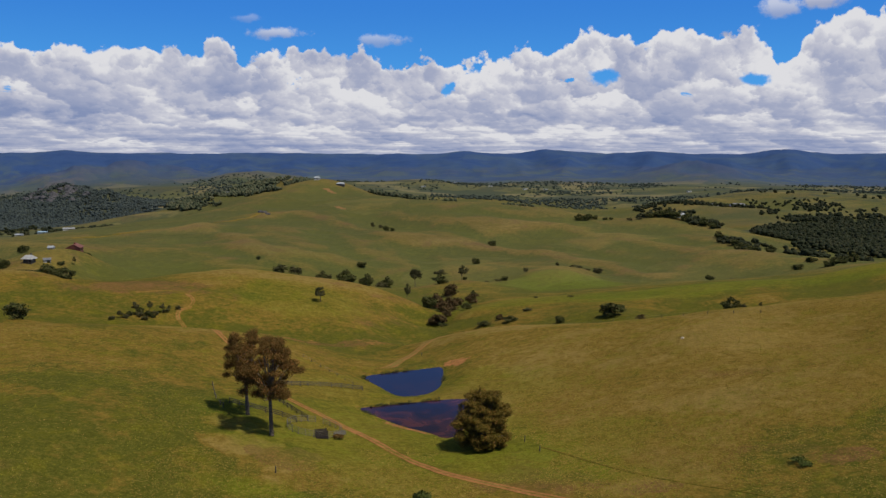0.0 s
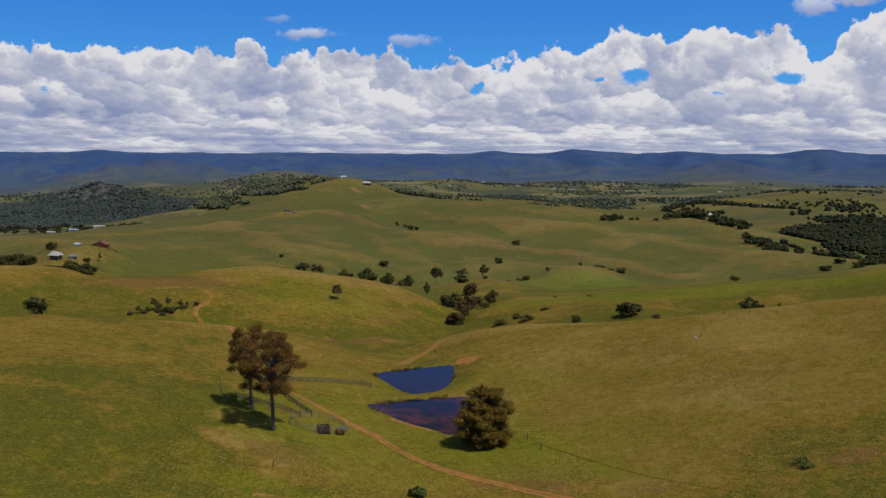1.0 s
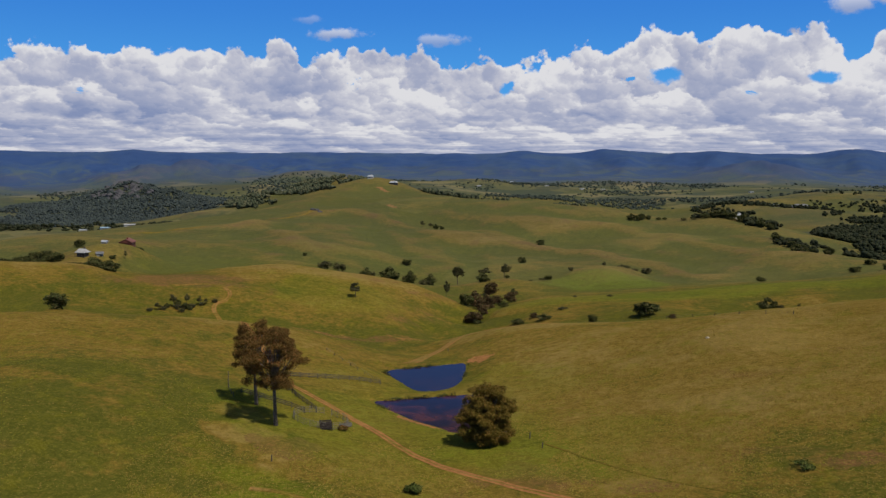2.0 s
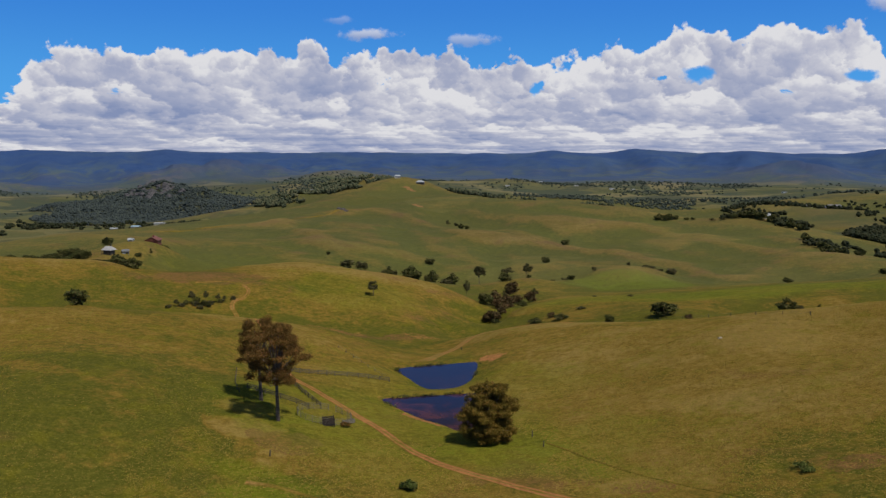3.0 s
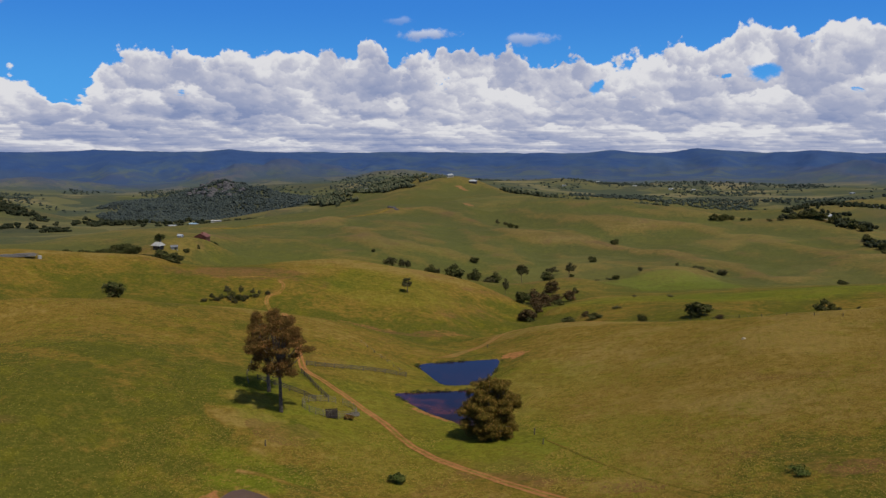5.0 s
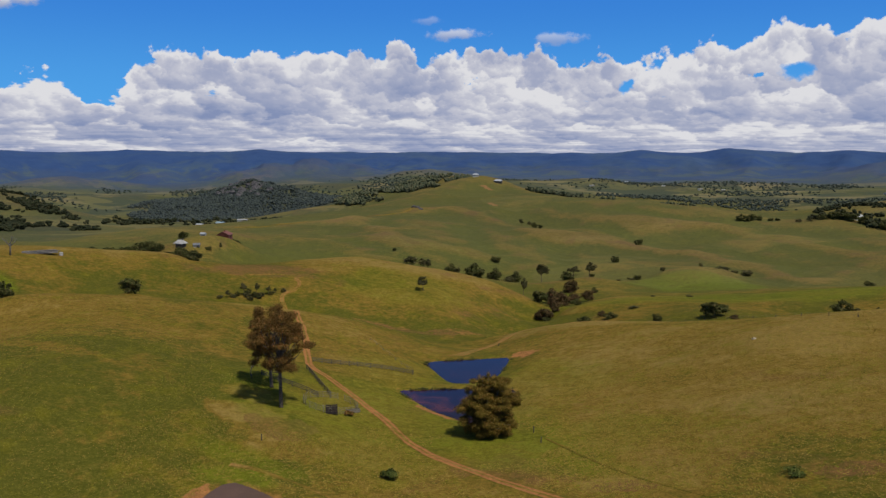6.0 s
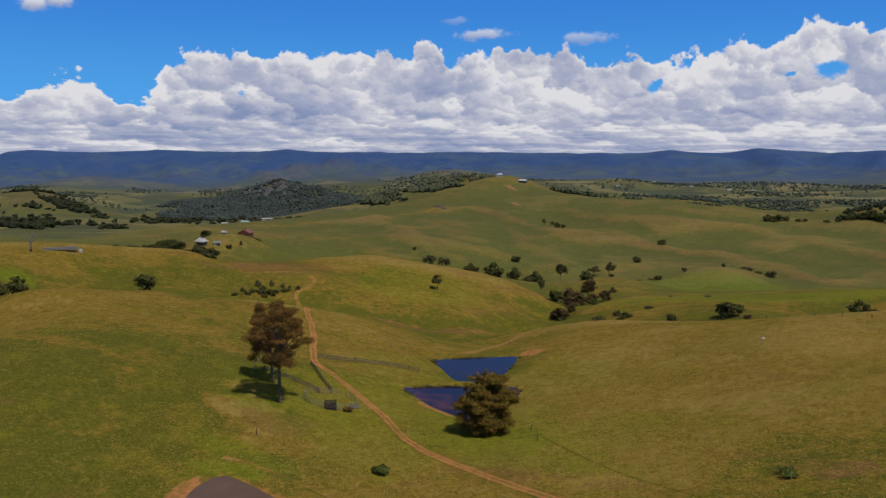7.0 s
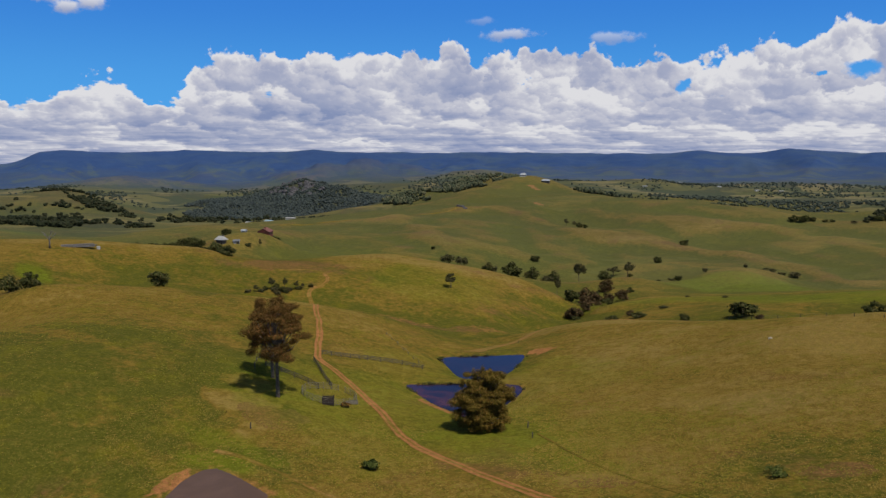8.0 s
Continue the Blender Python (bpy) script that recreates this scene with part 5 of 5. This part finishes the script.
PASTURE_BUSHES = [
    (20, 380, 3.7, 7.0, 'dense'),
    (28, 385, 3.5, 4.9, 'red'),
    (32, 373, 3.8, 6.9, 'dense'),
    (42, 395, 1.8, 6.2, 'low'),
    (51, 346, 5.3, 4.4, 'dense'),
    (73, 343, 9.1, 11.3, 'dense'),
    (76, 303, 2.4, 3.9, 'red'),
    (113, 311, 7.2, 7.3, 'dense'),
    (117, 310, 3.2, 4.0, 'low'),
    (124, 310, 2.9, 1.8, 'open'),
    (48, 617, 5.2, 6.1, 'dense'),
    (43, 617, 2.8, 7.0, 'low'),
    (34, 617, 1.7, 4.4, 'low'),
    (67, 645, 5.6, 5.0, 'low'),
    (99, 692, 6.0, 4.3, 'low'),
    (119, 714, 6.4, 14.2, 'low'),
    (129, 714, 3.7, 8.1, 'low'),
    (138, 713, 6.5, 14.2, 'low'),
    (53, 455, 1.3, 3.2, 'low'),
    (72, 446, 1.3, 5.1, 'low'),
    (206, 614, 4.4, 7.9, 'low'),
    (221, 605, 1.4, 6.3, 'low'),
]
grow(PASTURE_BUSHES, "bushes on the far pasture", 0.9)
KNOLL_TREES = [
    (-156, 291, 7.6, 9.6, 'dense'),
    (-131, 339, 6.1, 3.7, 'open'),
    (-133, 337, 3.0, 2.6, 'dense'),
    (-126, 340, 3.1, 3.2, 'dense'),
    (-127, 344, 5.2, 3.2, 'open'),
    (-124, 340, 2.3, 2.6, 'dense'),
    (-122, 346, 4.4, 2.7, 'open'),
    (-135, 332, 3.3, 3.1, 'open'),
    (-137, 330, 1.7, 1.8, 'low'),
    (-120, 349, 2.4, 2.1, 'open'),
    (-128, 340, 1.8, 2.4, 'low'),
    (-133, 334, 2.3, 2.3, 'low'),
    (-133, 333, 2.4, 3.6, 'low'),
    (-129, 338, 2.8, 3.8, 'low'),
    (-124, 343, 2.6, 3.6, 'low'),
    (-121, 347, 2.4, 3.2, 'low'),
    (-126, 335, 2.2, 3.6, 'low'),
    (-117, 351, 2.4, 3.0, 'low'),
    (-137, 328, 2.2, 3.2, 'low'),
    (-130, 342, 3.6, 3.2, 'dense'),
    (-313, 598, 8.1, 8.2, 'dense'),
    (-250, 524, 3.5, 5.8, 'dense'),
    (-246, 534, 6.0, 2.5, 'open'),
    (-261, 583, 3.9, 4.5, 'dense'),
    (-259, 585, 4.8, 5.0, 'dense'),
]
grow(KNOLL_TREES, "trees on the knoll")
def tree_rows(rows, gap, tall, wide, seed):
    """Trees planted along lines, uneven in size and spacing."""
    rng = np.random.default_rng(seed)
    out = []
    for line in rows:
        for p in curve_through(line, gap):
            out.append((p.x + rng.normal() * 1.2, p.y + rng.normal() * 1.2, tall * rng.uniform(0.75, 1.2), wide * rng.uniform(0.8, 1.25), "dense"))
    return out


grow(tree_rows([[(-180, 385), (-205, 405), (-240, 435), (-275, 465), (-310, 497), (-346, 530)]], 4.6, 6.2, 7.0, 61), "windbreak trees")
grow(tree_rows([[(-276, 508), (-300, 525), (-330, 545)], [(-284, 496), (-308, 512), (-334, 530)]], 5.5, 7.4, 7.5, 62), "windbreak trees")
RIDGE_TREES = [
    (176, 1039, 9.8, 11.8, 'dense'),
    (186, 1037, 9.8, 13.2, 'dense'),
    (196, 1041, 7.0, 10.3, 'dense'),
    (210, 1039, 4.2, 6.6, 'dense'),
    (217, 1038, 4.2, 6.6, 'dense'),
    (237, 1023, 4.1, 8.8, 'low'),
    (251, 1026, 4.1, 8.8, 'low'),
    (265, 1031, 8.3, 11.9, 'dense'),
    (278, 1032, 11.0, 14.9, 'dense'),
    (287, 1029, 13.7, 16.4, 'dense'),
    (295, 1021, 12.2, 14.8, 'dense'),
    (306, 1015, 12.1, 14.8, 'dense'),
    (317, 1007, 8.0, 11.8, 'dense'),
    (317, 976, 14.2, 12.9, 'dense'),
    (322, 960, 10.2, 11.3, 'dense'),
    (299, 869, 9.2, 11.5, 'dense'),
    (296, 835, 8.8, 11.1, 'dense'),
    (294, 807, 8.5, 10.7, 'dense'),
    (295, 792, 8.4, 10.6, 'dense'),
    (296, 779, 8.2, 10.4, 'dense'),
    (298, 765, 7.1, 9.1, 'dense'),
]
grow(RIDGE_TREES, "trees on the ridge")
SLOPE_TREES = [
    (290, 782, 8.9, 11.8, 'dense'),
    (293, 768, 6.5, 10.4, 'dense'),
    (311, 759, 9.7, 9.8, 'dense'),
    (282, 634, 5.9, 9.3, 'dense'),
    (307, 667, 5.8, 9.3, 'dense'),
    (306, 634, 6.4, 8.9, 'dense'),
    (323, 659, 6.6, 10.4, 'dense'),
    (330, 661, 7.3, 9.4, 'dense'),
    (344, 671, 9.6, 9.6, 'dense'),
    (202, 605, 5.1, 7.0, 'dense'),
    (223, 592, 1.4, 9.0, 'low'),
]
grow(SLOPE_TREES, "trees on the ridge")
EDGE_TREES = [
    (-163, 221, 7.6, 7.4, 'dense'),
    (-155, 222, 6.6, 6.8, 'dense'),
]
grow(EDGE_TREES, "trees on the knoll")
for key, ob in MODELS.items():
    if key not in USED:
        for o in (*ob.children_recursive, ob):
            bpy.data.objects.remove(o)

# the two tall gums by the yards and the broad tree by the dam
put(plant("gum_tree", "gum", 21.8, 14.4, 46000, 0.09, LEAF_GUM, BARK, 3, "tall gum tree with rusty brown crown beside the stockyard", group="tall gums by the yard"), -36.9, 168.4)
put(plant("gum_tree", "gum", 20.6, 12.0, 30000, 0.09, LEAF_GUM, BARK, 8, "tall thin crowned gum tree shading the grass", group="tall gums by the yard"), -45.2, 181.5, turn=140)
put(plant("tree", "skirted", 14.3, 13.9, 90000, 0.105, LEAF_BUSH, BARK, 12, "broad olive green tree with foliage to the ground by the dam"), 8.8, 174.6)

put(plant("bush", "bush", 1.9, 3.6, 900, 0.17, LEAF_GREEN, BARK, 14, "small round green bush in the near pasture", "bush", "bushes near the track"), -3.5, 141)
put(plant("bush", "bush", 1.5, 2.6, 500, 0.12, LEAF_GUM, BARK, 16, "low rusty brown shrub beside the stockyard", "bush"), -23.6, 175.0)
put(plant("bush", "bush", 1.5, 4.6, 420, 0.15, LEAF_GREEN, BARK, 15, "sparse dark green bush spreading low on the slope", "bush", "bushes near the track"), 64, 138.5)


def dead_tree(x, y, tall):
    rng = np.random.default_rng(77)
    root = put(tagged(new("dead_tree"), "bare dead tree with grey twisting limbs", "tree"), x, y)
    g = Geo()
    g.tube([(0, 0, -0.3), (0.1, 0, tall * 0.3), (0.0, 0.1, tall * 0.62)], [0.42, 0.32, 0.22], 8)
    g.object("trunk", BARK_GREY, root, True)
    for k in range(7):
        a = k * 0.9 + rng.uniform(0, 0.5)
        lim = Geo()
        s = Vector((0.05, 0.03, tall * rng.uniform(0.3, 0.62)))
        e = s + Vector((math.cos(a) * tall * 0.33, math.sin(a) * tall * 0.33, tall * rng.uniform(0.2, 0.4)))
        lim.tube([s, s.lerp(e, 0.45) + Vector((0, 0, -0.3)), e], [0.17, 0.11, 0.04], 6)
        for j in range(3):
            b = s.lerp(e, 0.5 + 0.15 * j)
            lim.tube([b, b + Vector(rng.normal(size=3)) * tall * 0.08 + Vector((0, 0, tall * 0.07))], [0.07, 0.02], 5)
        lim.object("limb", BARK_GREY, root, True)
    return root


dead_tree(-234, 317, 9.5)


# ---- stockyard, fences and posts ----
def ground_at(x, y, up=0.0):
    return Vector((x, y, float(height(x, y)) + up))


def rail_fence(points, gap, label, rails=(0.45, 0.85, 1.25), post=0.22):
    """Weathered posts and rails along a line."""
    line = curve_through(points, gap)
    root = tagged(new("rail_fence"), label, "fence")
    root.location = ground_at(line[0].x, line[0].y)
    inv = Matrix.Translation(-root.location)
    for p in line:
        g = Geo()
        foot = inv @ ground_at(p.x, p.y, -0.3)
        g.tube([foot, foot + Vector((0, 0, 0.9)), foot + Vector((random.uniform(-0.04, 0.04), 0, 1.75))], [post / 2 * 1.1, post / 2, post / 2 * 0.85], 7)
        g.object("post", TIMBER, root)
    for a, b in zip(line, line[1:]):
        for h in rails:
            g = Geo()
            g.beam(inv @ ground_at(a.x, a.y, h + random.uniform(-0.04, 0.04)), inv @ ground_at(b.x, b.y, h + random.uniform(-0.04, 0.04)), 0.17, 0.06)
            g.object("rail", TIMBER, root)
    return root


rail_fence([(-51.5, 189.5), (-46.5, 188.2), (-42.3, 187.2), (-38.0, 186.0), (-34.4, 184.2)], 2.4, "weathered grey timber rail fence leading to the stockyard")
rail_fence([(-46.9, 207.8), (-41.7, 200.6), (-37.4, 194.4), (-32.4, 187.6)], 2.4, "weathered grey timber rail fence beside the dirt track")


def stockyard(cx, cy, rx, ry):
    """An oval yard of pale rail panels with a dark loading crate and a gate."""
    root = tagged(new("stockyard"), "oval stockyard of pale grey rail panels on grass", "stockyard")
    root.location = ground_at(cx, cy)
    inv = Matrix.Translation(-root.location)
    n = 22
    ring = [(cx + rx * math.cos(2 * math.pi * k / n), cy + ry * math.sin(2 * math.pi * k / n)) for k in range(n)]
    for x, y in ring:
        g = Geo()
        foot = inv @ ground_at(x, y, -0.2)
        g.tube([foot, foot + Vector((0, 0, 1.9))], [0.06, 0.055], 7)
        g.object("post", STEEL, root)
    for k, (a, b) in enumerate(zip(ring, ring[1:] + ring[:1])):
        if k == 5:
            continue
        for h in (0.35, 0.75, 1.15, 1.55):
            g = Geo()
            g.beam(inv @ ground_at(*a, h), inv @ ground_at(*b, h), 0.075, 0.04)
            g.object("rail", STEEL, root)
    return root


stockyard(-29.4, 179.6, 6.2, 7.2)


def loading_crate(x, y, turn):
    root = put(tagged(new("loading_crate"), "dark timber cattle crate standing at the yard", "crate"), x, y, turn=turn)
    g = Geo()
    g.box(-1.3, -0.9, 0.15, 1.3, 0.9, 0.3)
    g.object("floor", TIMBER_DARK, root)
    for s in (-0.9, 0.9):
        for h in (0.45, 0.8, 1.15, 1.5):
            g = Geo()
            g.box(-1.3, s - 0.04, h, 1.3, s + 0.04, h + 0.26)
            g.object("board", TIMBER_DARK, root)
    for sx in (-1.25, 1.25):
        for sy in (-0.84, 0.84):
            g = Geo()
            g.box(sx - 0.08, sy - 0.08, -0.2, sx + 0.08, sy + 0.08, 1.95)
            g.object("post", TIMBER_DARK, root)
    return root


loading_crate(-26.9, 173.4, 20)


def trough(x, y, turn):
    root = put(tagged(new("water_trough"), "pale galvanised water trough by the yard rails", "trough"), x, y, turn=turn)
    g = Geo()
    for s in (-1, 1):
        g.box(-1.4, 0.42 * s - 0.04, 0.0, 1.4, 0.42 * s + 0.04, 0.75)
        g.box(1.36 * s - 0.04, -0.38, 0.0, 1.36 * s + 0.04, 0.38, 0.75)
    g.box(-1.32, -0.38, -0.1, 1.32, 0.38, 0.12)
    g.object("basin", STEEL, root)
    return root


trough(-23.6, 179.2, 35)


def wire_fence(points, gap, label, tall=1.2):
    """Split posts with three strands of wire."""
    line = curve_through(points, gap)
    root = tagged(new("wire_fence"), label, "fence")
    root.location = ground_at(line[0].x, line[0].y)
    inv = Matrix.Translation(-root.location)
    for p in line:
        g = Geo()
        foot = inv @ ground_at(p.x, p.y, -0.25)
        g.tube([foot, foot + Vector((random.uniform(-0.08, 0.08), random.uniform(-0.05, 0.05), tall + 0.25))], [0.11, 0.085], 6)
        g.object("post", TIMBER, root)
    for h in (0.4, 0.75, 1.1):
        g = Geo()
        g.tube([inv @ ground_at(p.x, p.y, h) for p in line], [0.012] * len(line), 4)
        g.object("wire", STEEL, root)
    return root


rail_fence([(-49.3, 218.2), (-38.9, 227.3), (-29.9, 232.5), (-23.8, 233.5)], 2.6, "weathered grey timber rail fence across the hollow")
wire_fence([(-46.6, 264.0), (-36, 251), (-24.4, 236.6)], 4.2, "old wire fence with leaning grey posts across the pasture", 0.8)
wire_fence([(-60, 205), (-55.5, 192), (-52.8, 186.1), (-51.5, 184.0)], 4.0, "old wire fence with leaning grey posts near the gums")
wire_fence([(105, 262), (80, 290), (60, 316), (44, 336)], 9.0, "old wire fence with grey posts over the slope")

for x, y, tall in ((-31.7, 147.3, 1.3), (18.6, 176, 1.5), (21, 168, 1.2), (-8, 300, 1.3)):
    g = Geo()
    g.tube([(0, 0, -0.3), (0.03, 0, tall * 0.5), (0.06, 0.02, tall)], [0.14, 0.12, 0.10], 7)
    ob = put(g.object("fence_post", TIMBER), x, y)
    tagged(ob, "lone weathered grey timber post in the grass", "post", "lone posts")


# ---- farm houses and sheds ----
def gable_house(x, y, turn, wide, deep, wall_h, roof_h, wall, roof, label, hip=0.0, windows=3, veranda=0.0):
    """Walls with windows and a door, a pitched roof with eaves, a chimney."""
    root = put(tagged(new("farm_house"), label, "house"), x, y, turn=turn)
    w, d = wide / 2, deep / 2
    g = Geo()
    t = 0.25
    g.box(-w, -d, -1.2, w, -d + t, wall_h)
    g.box(-w, d - t, -1.2, w, d, wall_h)
    g.box(-w, -d + t, -1.2, -w + t, d - t, wall_h)
    g.box(w - t, -d + t, -1.2, w, d - t, wall_h)
    g.object("wall", wall, root)
    e = 0.6 + veranda
    g = Geo()
    z0, z1 = wall_h - 0.05 - veranda * 0.25, wall_h + roof_h
    g.add([(-w - e, -d - e, z0), (w + e, -d - e, z0), (w + e, d + e, z0), (-w - e, d + e, z0), (-w - e + hip * w, 0, z1), (w + e - hip * w, 0, z1), (-w - e, -d - e, z0 - 0.18), (w + e, -d - e, z0 - 0.18), (w + e, d + e, z0 - 0.18), (-w - e, d + e, z0 - 0.18)],
          [(0, 1, 5, 4), (2, 3, 4, 5)] + ([(1, 2, 5), (3, 0, 4)] if hip >= 0.2 else []) + [(0, 6, 7, 1), (1, 7, 8, 2), (2, 8, 9, 3), (3, 9, 6, 0), (9, 8, 7, 6)])
    g.object("roof", roof, root)
    if hip < 0.2:
        for sx in (-1, 1):
            g = Geo()
            px = sx * (w + 0.02)
            g.add([(px, -d, wall_h - 0.1), (px, d, wall_h - 0.1), (px, 0, z1 - 0.35), (px - sx * 0.2, -d, wall_h - 0.1), (px - sx * 0.2, d, wall_h - 0.1), (px - sx * 0.2, 0, z1 - 0.35)], [(0, 1, 2), (5, 4, 3), (0, 3, 4, 1), (1, 4, 5, 2), (2, 5, 3, 0)])
            g.object("gable", wall, root)
            g = Geo()
            g.box(px - 0.05, -0.6, 0.9, px + 0.05, 0.6, 2.1)
            g.object("window", WINDOW, root)
    for k in range(windows):
        cx = -w + wide * (k + 0.5) / windows
        for s in (-1, 1):
            g = Geo()
            if k == windows // 2 and s < 0:
                g.box(cx - 0.45, -d - 0.05, 0.0, cx + 0.45, -d + 0.01, 2.05)
                g.object("door", TIMBER_DARK, root)
            else:
                g.box(cx - 0.6, s * d - 0.04, 0.9, cx + 0.6, s * d + 0.04, 2.05)
                pane = g.object("window", WINDOW, root)
                g = Geo()
                g.box(cx - 0.7, s * (d + 0.06) - 0.10, 0.80, cx + 0.7, s * (d + 0.06) + 0.10, 0.88)
                g.object("sill", TIMBER, pane)
    g = Geo()
    g.box(w * 0.4 - 0.4, 0.3, z1 - 1.2, w * 0.4 + 0.4, 1.1, z1 + 0.9)
    g.object("chimney", wall, root)
    if veranda:
        for k in range(5):
            g = Geo()
            px = -w - e + 0.3 + (wide + 2 * e - 0.6) * k / 4
            g.box(px - 0.08, -d - e + 0.15, -1.0, px + 0.08, -d - e + 0.31, z0 - 0.05)
            g.object("veranda_post", TIMBER, root)
    return root


def shed(x, y, turn, wide, deep, high, wall, roof, label):
    """A low farm shed with a skillion roof and an open bay."""
    root = put(tagged(new("farm_shed"), label, "shed"), x, y, turn=turn)
    w, d = wide / 2, deep / 2
    g = Geo()
    g.box(-w, d - 0.15, -1, w, d, high)
    g.box(-w, -d, -1, -w + 0.15, d - 0.15, high)
    g.box(w - 0.15, -d, -1, w, d - 0.15, high)
    g.box(-w + 0.15, -d, -1, 0, -d + 0.15, high)
    g.object("wall", wall, root)
    g = Geo()
    g.add([(-w - 0.5, -d - 0.6, high - 0.3), (w + 0.5, -d - 0.6, high - 0.3), (w + 0.5, 0, high + 0.9), (-w - 0.5, 0, high + 0.9), (w + 0.5, d + 0.5, high - 0.2), (-w - 0.5, d + 0.5, high - 0.2),
           (-w - 0.5, -d - 0.6, high - 0.45), (w + 0.5, -d - 0.6, high - 0.45), (w + 0.5, d + 0.5, high - 0.35), (-w - 0.5, d + 0.5, high - 0.35)],
          [(0, 1, 2, 3), (3, 2, 4, 5), (0, 6, 7, 1), (4, 8, 9, 5), (9, 8, 7, 6), (1, 7, 8, 4, 2), (0, 3, 5, 9, 6)])
    g.object("roof", roof, root)
    return root


gable_house(-265, 513, -10, 5.6, 4.4, 2.8, 2.2, WALL_DARK, ROOF_PALE, "dark walled farm house with a pale iron roof", 0.6, 3, 0.5)
shed(-257, 520, 25, 4, 3, 1.9, WALL_PALE, ROOF_GREY, "pale open farm shed beside the house")
gable_house(-262, 571, -78, 11, 9, 3.4, 2.6, WALL_RED, ROOF_RUST, "dark red farm house with a rusty gable roof", 0.0, 3)
shed(-270, 553, -10, 3.4, 2.4, 1.6, WALL_PALE, ROOF_WHITE, "low white shed by the red house")
shed(-505, 1086, 10, 14, 6, 2.6, WALL_PALE, ROOF_PALE, "long pale farm shed among dark trees")
shed(-540, 1085, 0, 11, 7, 3, WALL_PALE, ROOF_BLUE, "farm shed with a blue grey roof")
shed(-560, 1062, 0, 9, 6, 3, WALL_PALE, ROOF_WHITE, "small white farm shed on the slope")
gable_house(-410, 1566, 10, 30, 14, 4, 4, WALL_DARK, ROOF_GREY, "long grey house on a wooded hillside", 0.3, 6, 1.5)
gable_house(-322, 1650, 10, 14, 8, 3, 3, WALL_PALE, ROOF_WHITE, "white roofed house on the hill top", 0.4, 5)
gable_house(-215, 1385, 5, 10, 7, 3, 2.4, WALL_PALE, ROOF_WHITE, "white roofed house behind the hill top", 0.4, 4)
gable_house(-172, 1362, -5, 13, 7, 3, 2.6, WALL_DARK, ROOF_WHITE, "white roofed house beside dark trees on the hill", 0.4, 5)
gable_house(548, 1500, 10, 30, 14, 4, 5, WALL_RED, ROOF_GREY, "grey roofed homestead on a far ridge", 0.4, 6, 1.5)
shed(515, 1515, 0, 18, 9, 4, WALL_PALE, ROOF_WHITE, "pale shed beside the far homestead")
gable_house(305, 1035, 0, 12, 8, 3.4, 3, WALL_PALE, ROOF_WHITE, "small pale house under dark trees", 0.4, 3)
for x, y in ((40, 2650), (160, 2720), (-60, 2500), (250, 2450), (330, 2600), (-900, 1950), (-760, 1800), (700, 2300), (880, 2150)):
    shed(x, y, (x * 3) % 90, 13, 7, 3, WALL_PALE, ROOF_WHITE, "distant white roofed farm shed in the valley")


def log_stack(x, y, long, turn):
    """A long low stack of old grey logs with a pale tank at its end."""
    root = put(tagged(new("log_stack"), "long low stack of old grey logs on pasture", "log stack"), x, y, turn=turn)
    rng = np.random.default_rng(31)
    for row, count in enumerate((7, 5, 3)):
        for k in range(count):
            for m in range(3):
                g = Geo()
                r = rng.uniform(0.22, 0.34)
                px, py, pz = -long / 2 + long * (m + 0.5) / 3 + rng.uniform(-0.8, 0.8), (k - count / 2) * 0.62 + rng.uniform(-0.1, 0.1), 0.25 + row * 0.5
                half = long / 6 * rng.uniform(0.8, 1.05)
                g.tube([(px - half, py, pz), (px, py + rng.uniform(-0.1, 0.1), pz + 0.05), (px + half, py + rng.uniform(-0.15, 0.15), pz)], [r, r * 0.95, r * 0.8], 7)
                g.object("log", BARK_GREY, root)
    return root


log_stack(-229, 330, 15.0, 41)
g = Geo()
g.tube([(0, 0, -0.2), (0, 0, 1.2), (0, 0, 1.4), (0, 0, 1.45)], [0.9, 0.9, 0.7, 0.15], 18)
tagged(put(g.object("water_tank", ROOF_PALE), -222.6, 336), "small pale water tank beside the logs", "tank")


# ---- stones ----
def stone(x, y, size, seed, material, label):
    bm = bmesh.new()
    bmesh.ops.create_icosphere(bm, subdivisions=3, radius=1)
    for v in bm.verts:
        v.co *= 1 + 0.45 * noise.noise(v.co * 1.3 + Vector((seed, 0, 0))) + 0.15 * noise.noise(v.co * 4 + Vector((0, seed, 0)))
        v.co = Vector((v.co.x * size[0], v.co.y * size[1], v.co.z * size[2]))
    mesh = bpy.data.meshes.new("rock")
    bm.to_mesh(mesh)
    mesh.materials.append(material)
    ob = new("rock", mesh)
    ob.location = ground_at(x, y, size[2] * 0.25)
    return tagged(ob, label, "rock", "field stones")


stone(72.9, 240.1, (0.6, 0.45, 0.35), 3.1, STONE_PALE, "pale field stone half sunk in grass")
for k, (x, y) in enumerate(((-232, 1047), (-226, 1040), (-238, 1052))):
    stone(x, y, (3.2, 2.2, 1.5), 5.0 + k, STONE_GREY, "grey boulder cropping out on the hill")
rng = np.random.default_rng(9)
for k in range(64):
    a, q = rng.uniform(0, 6.28), math.sqrt(rng.uniform(0, 1))
    x, y = -985 + 82 * q * math.cos(a), 2062 + 70 * q * math.sin(a)
    s = rng.uniform(4, 10)
    stone(x, y, (s, s * 0.7, s * 0.85), 10.0 + k, STONE_GREY, "grey cliff rock on the wooded hill")
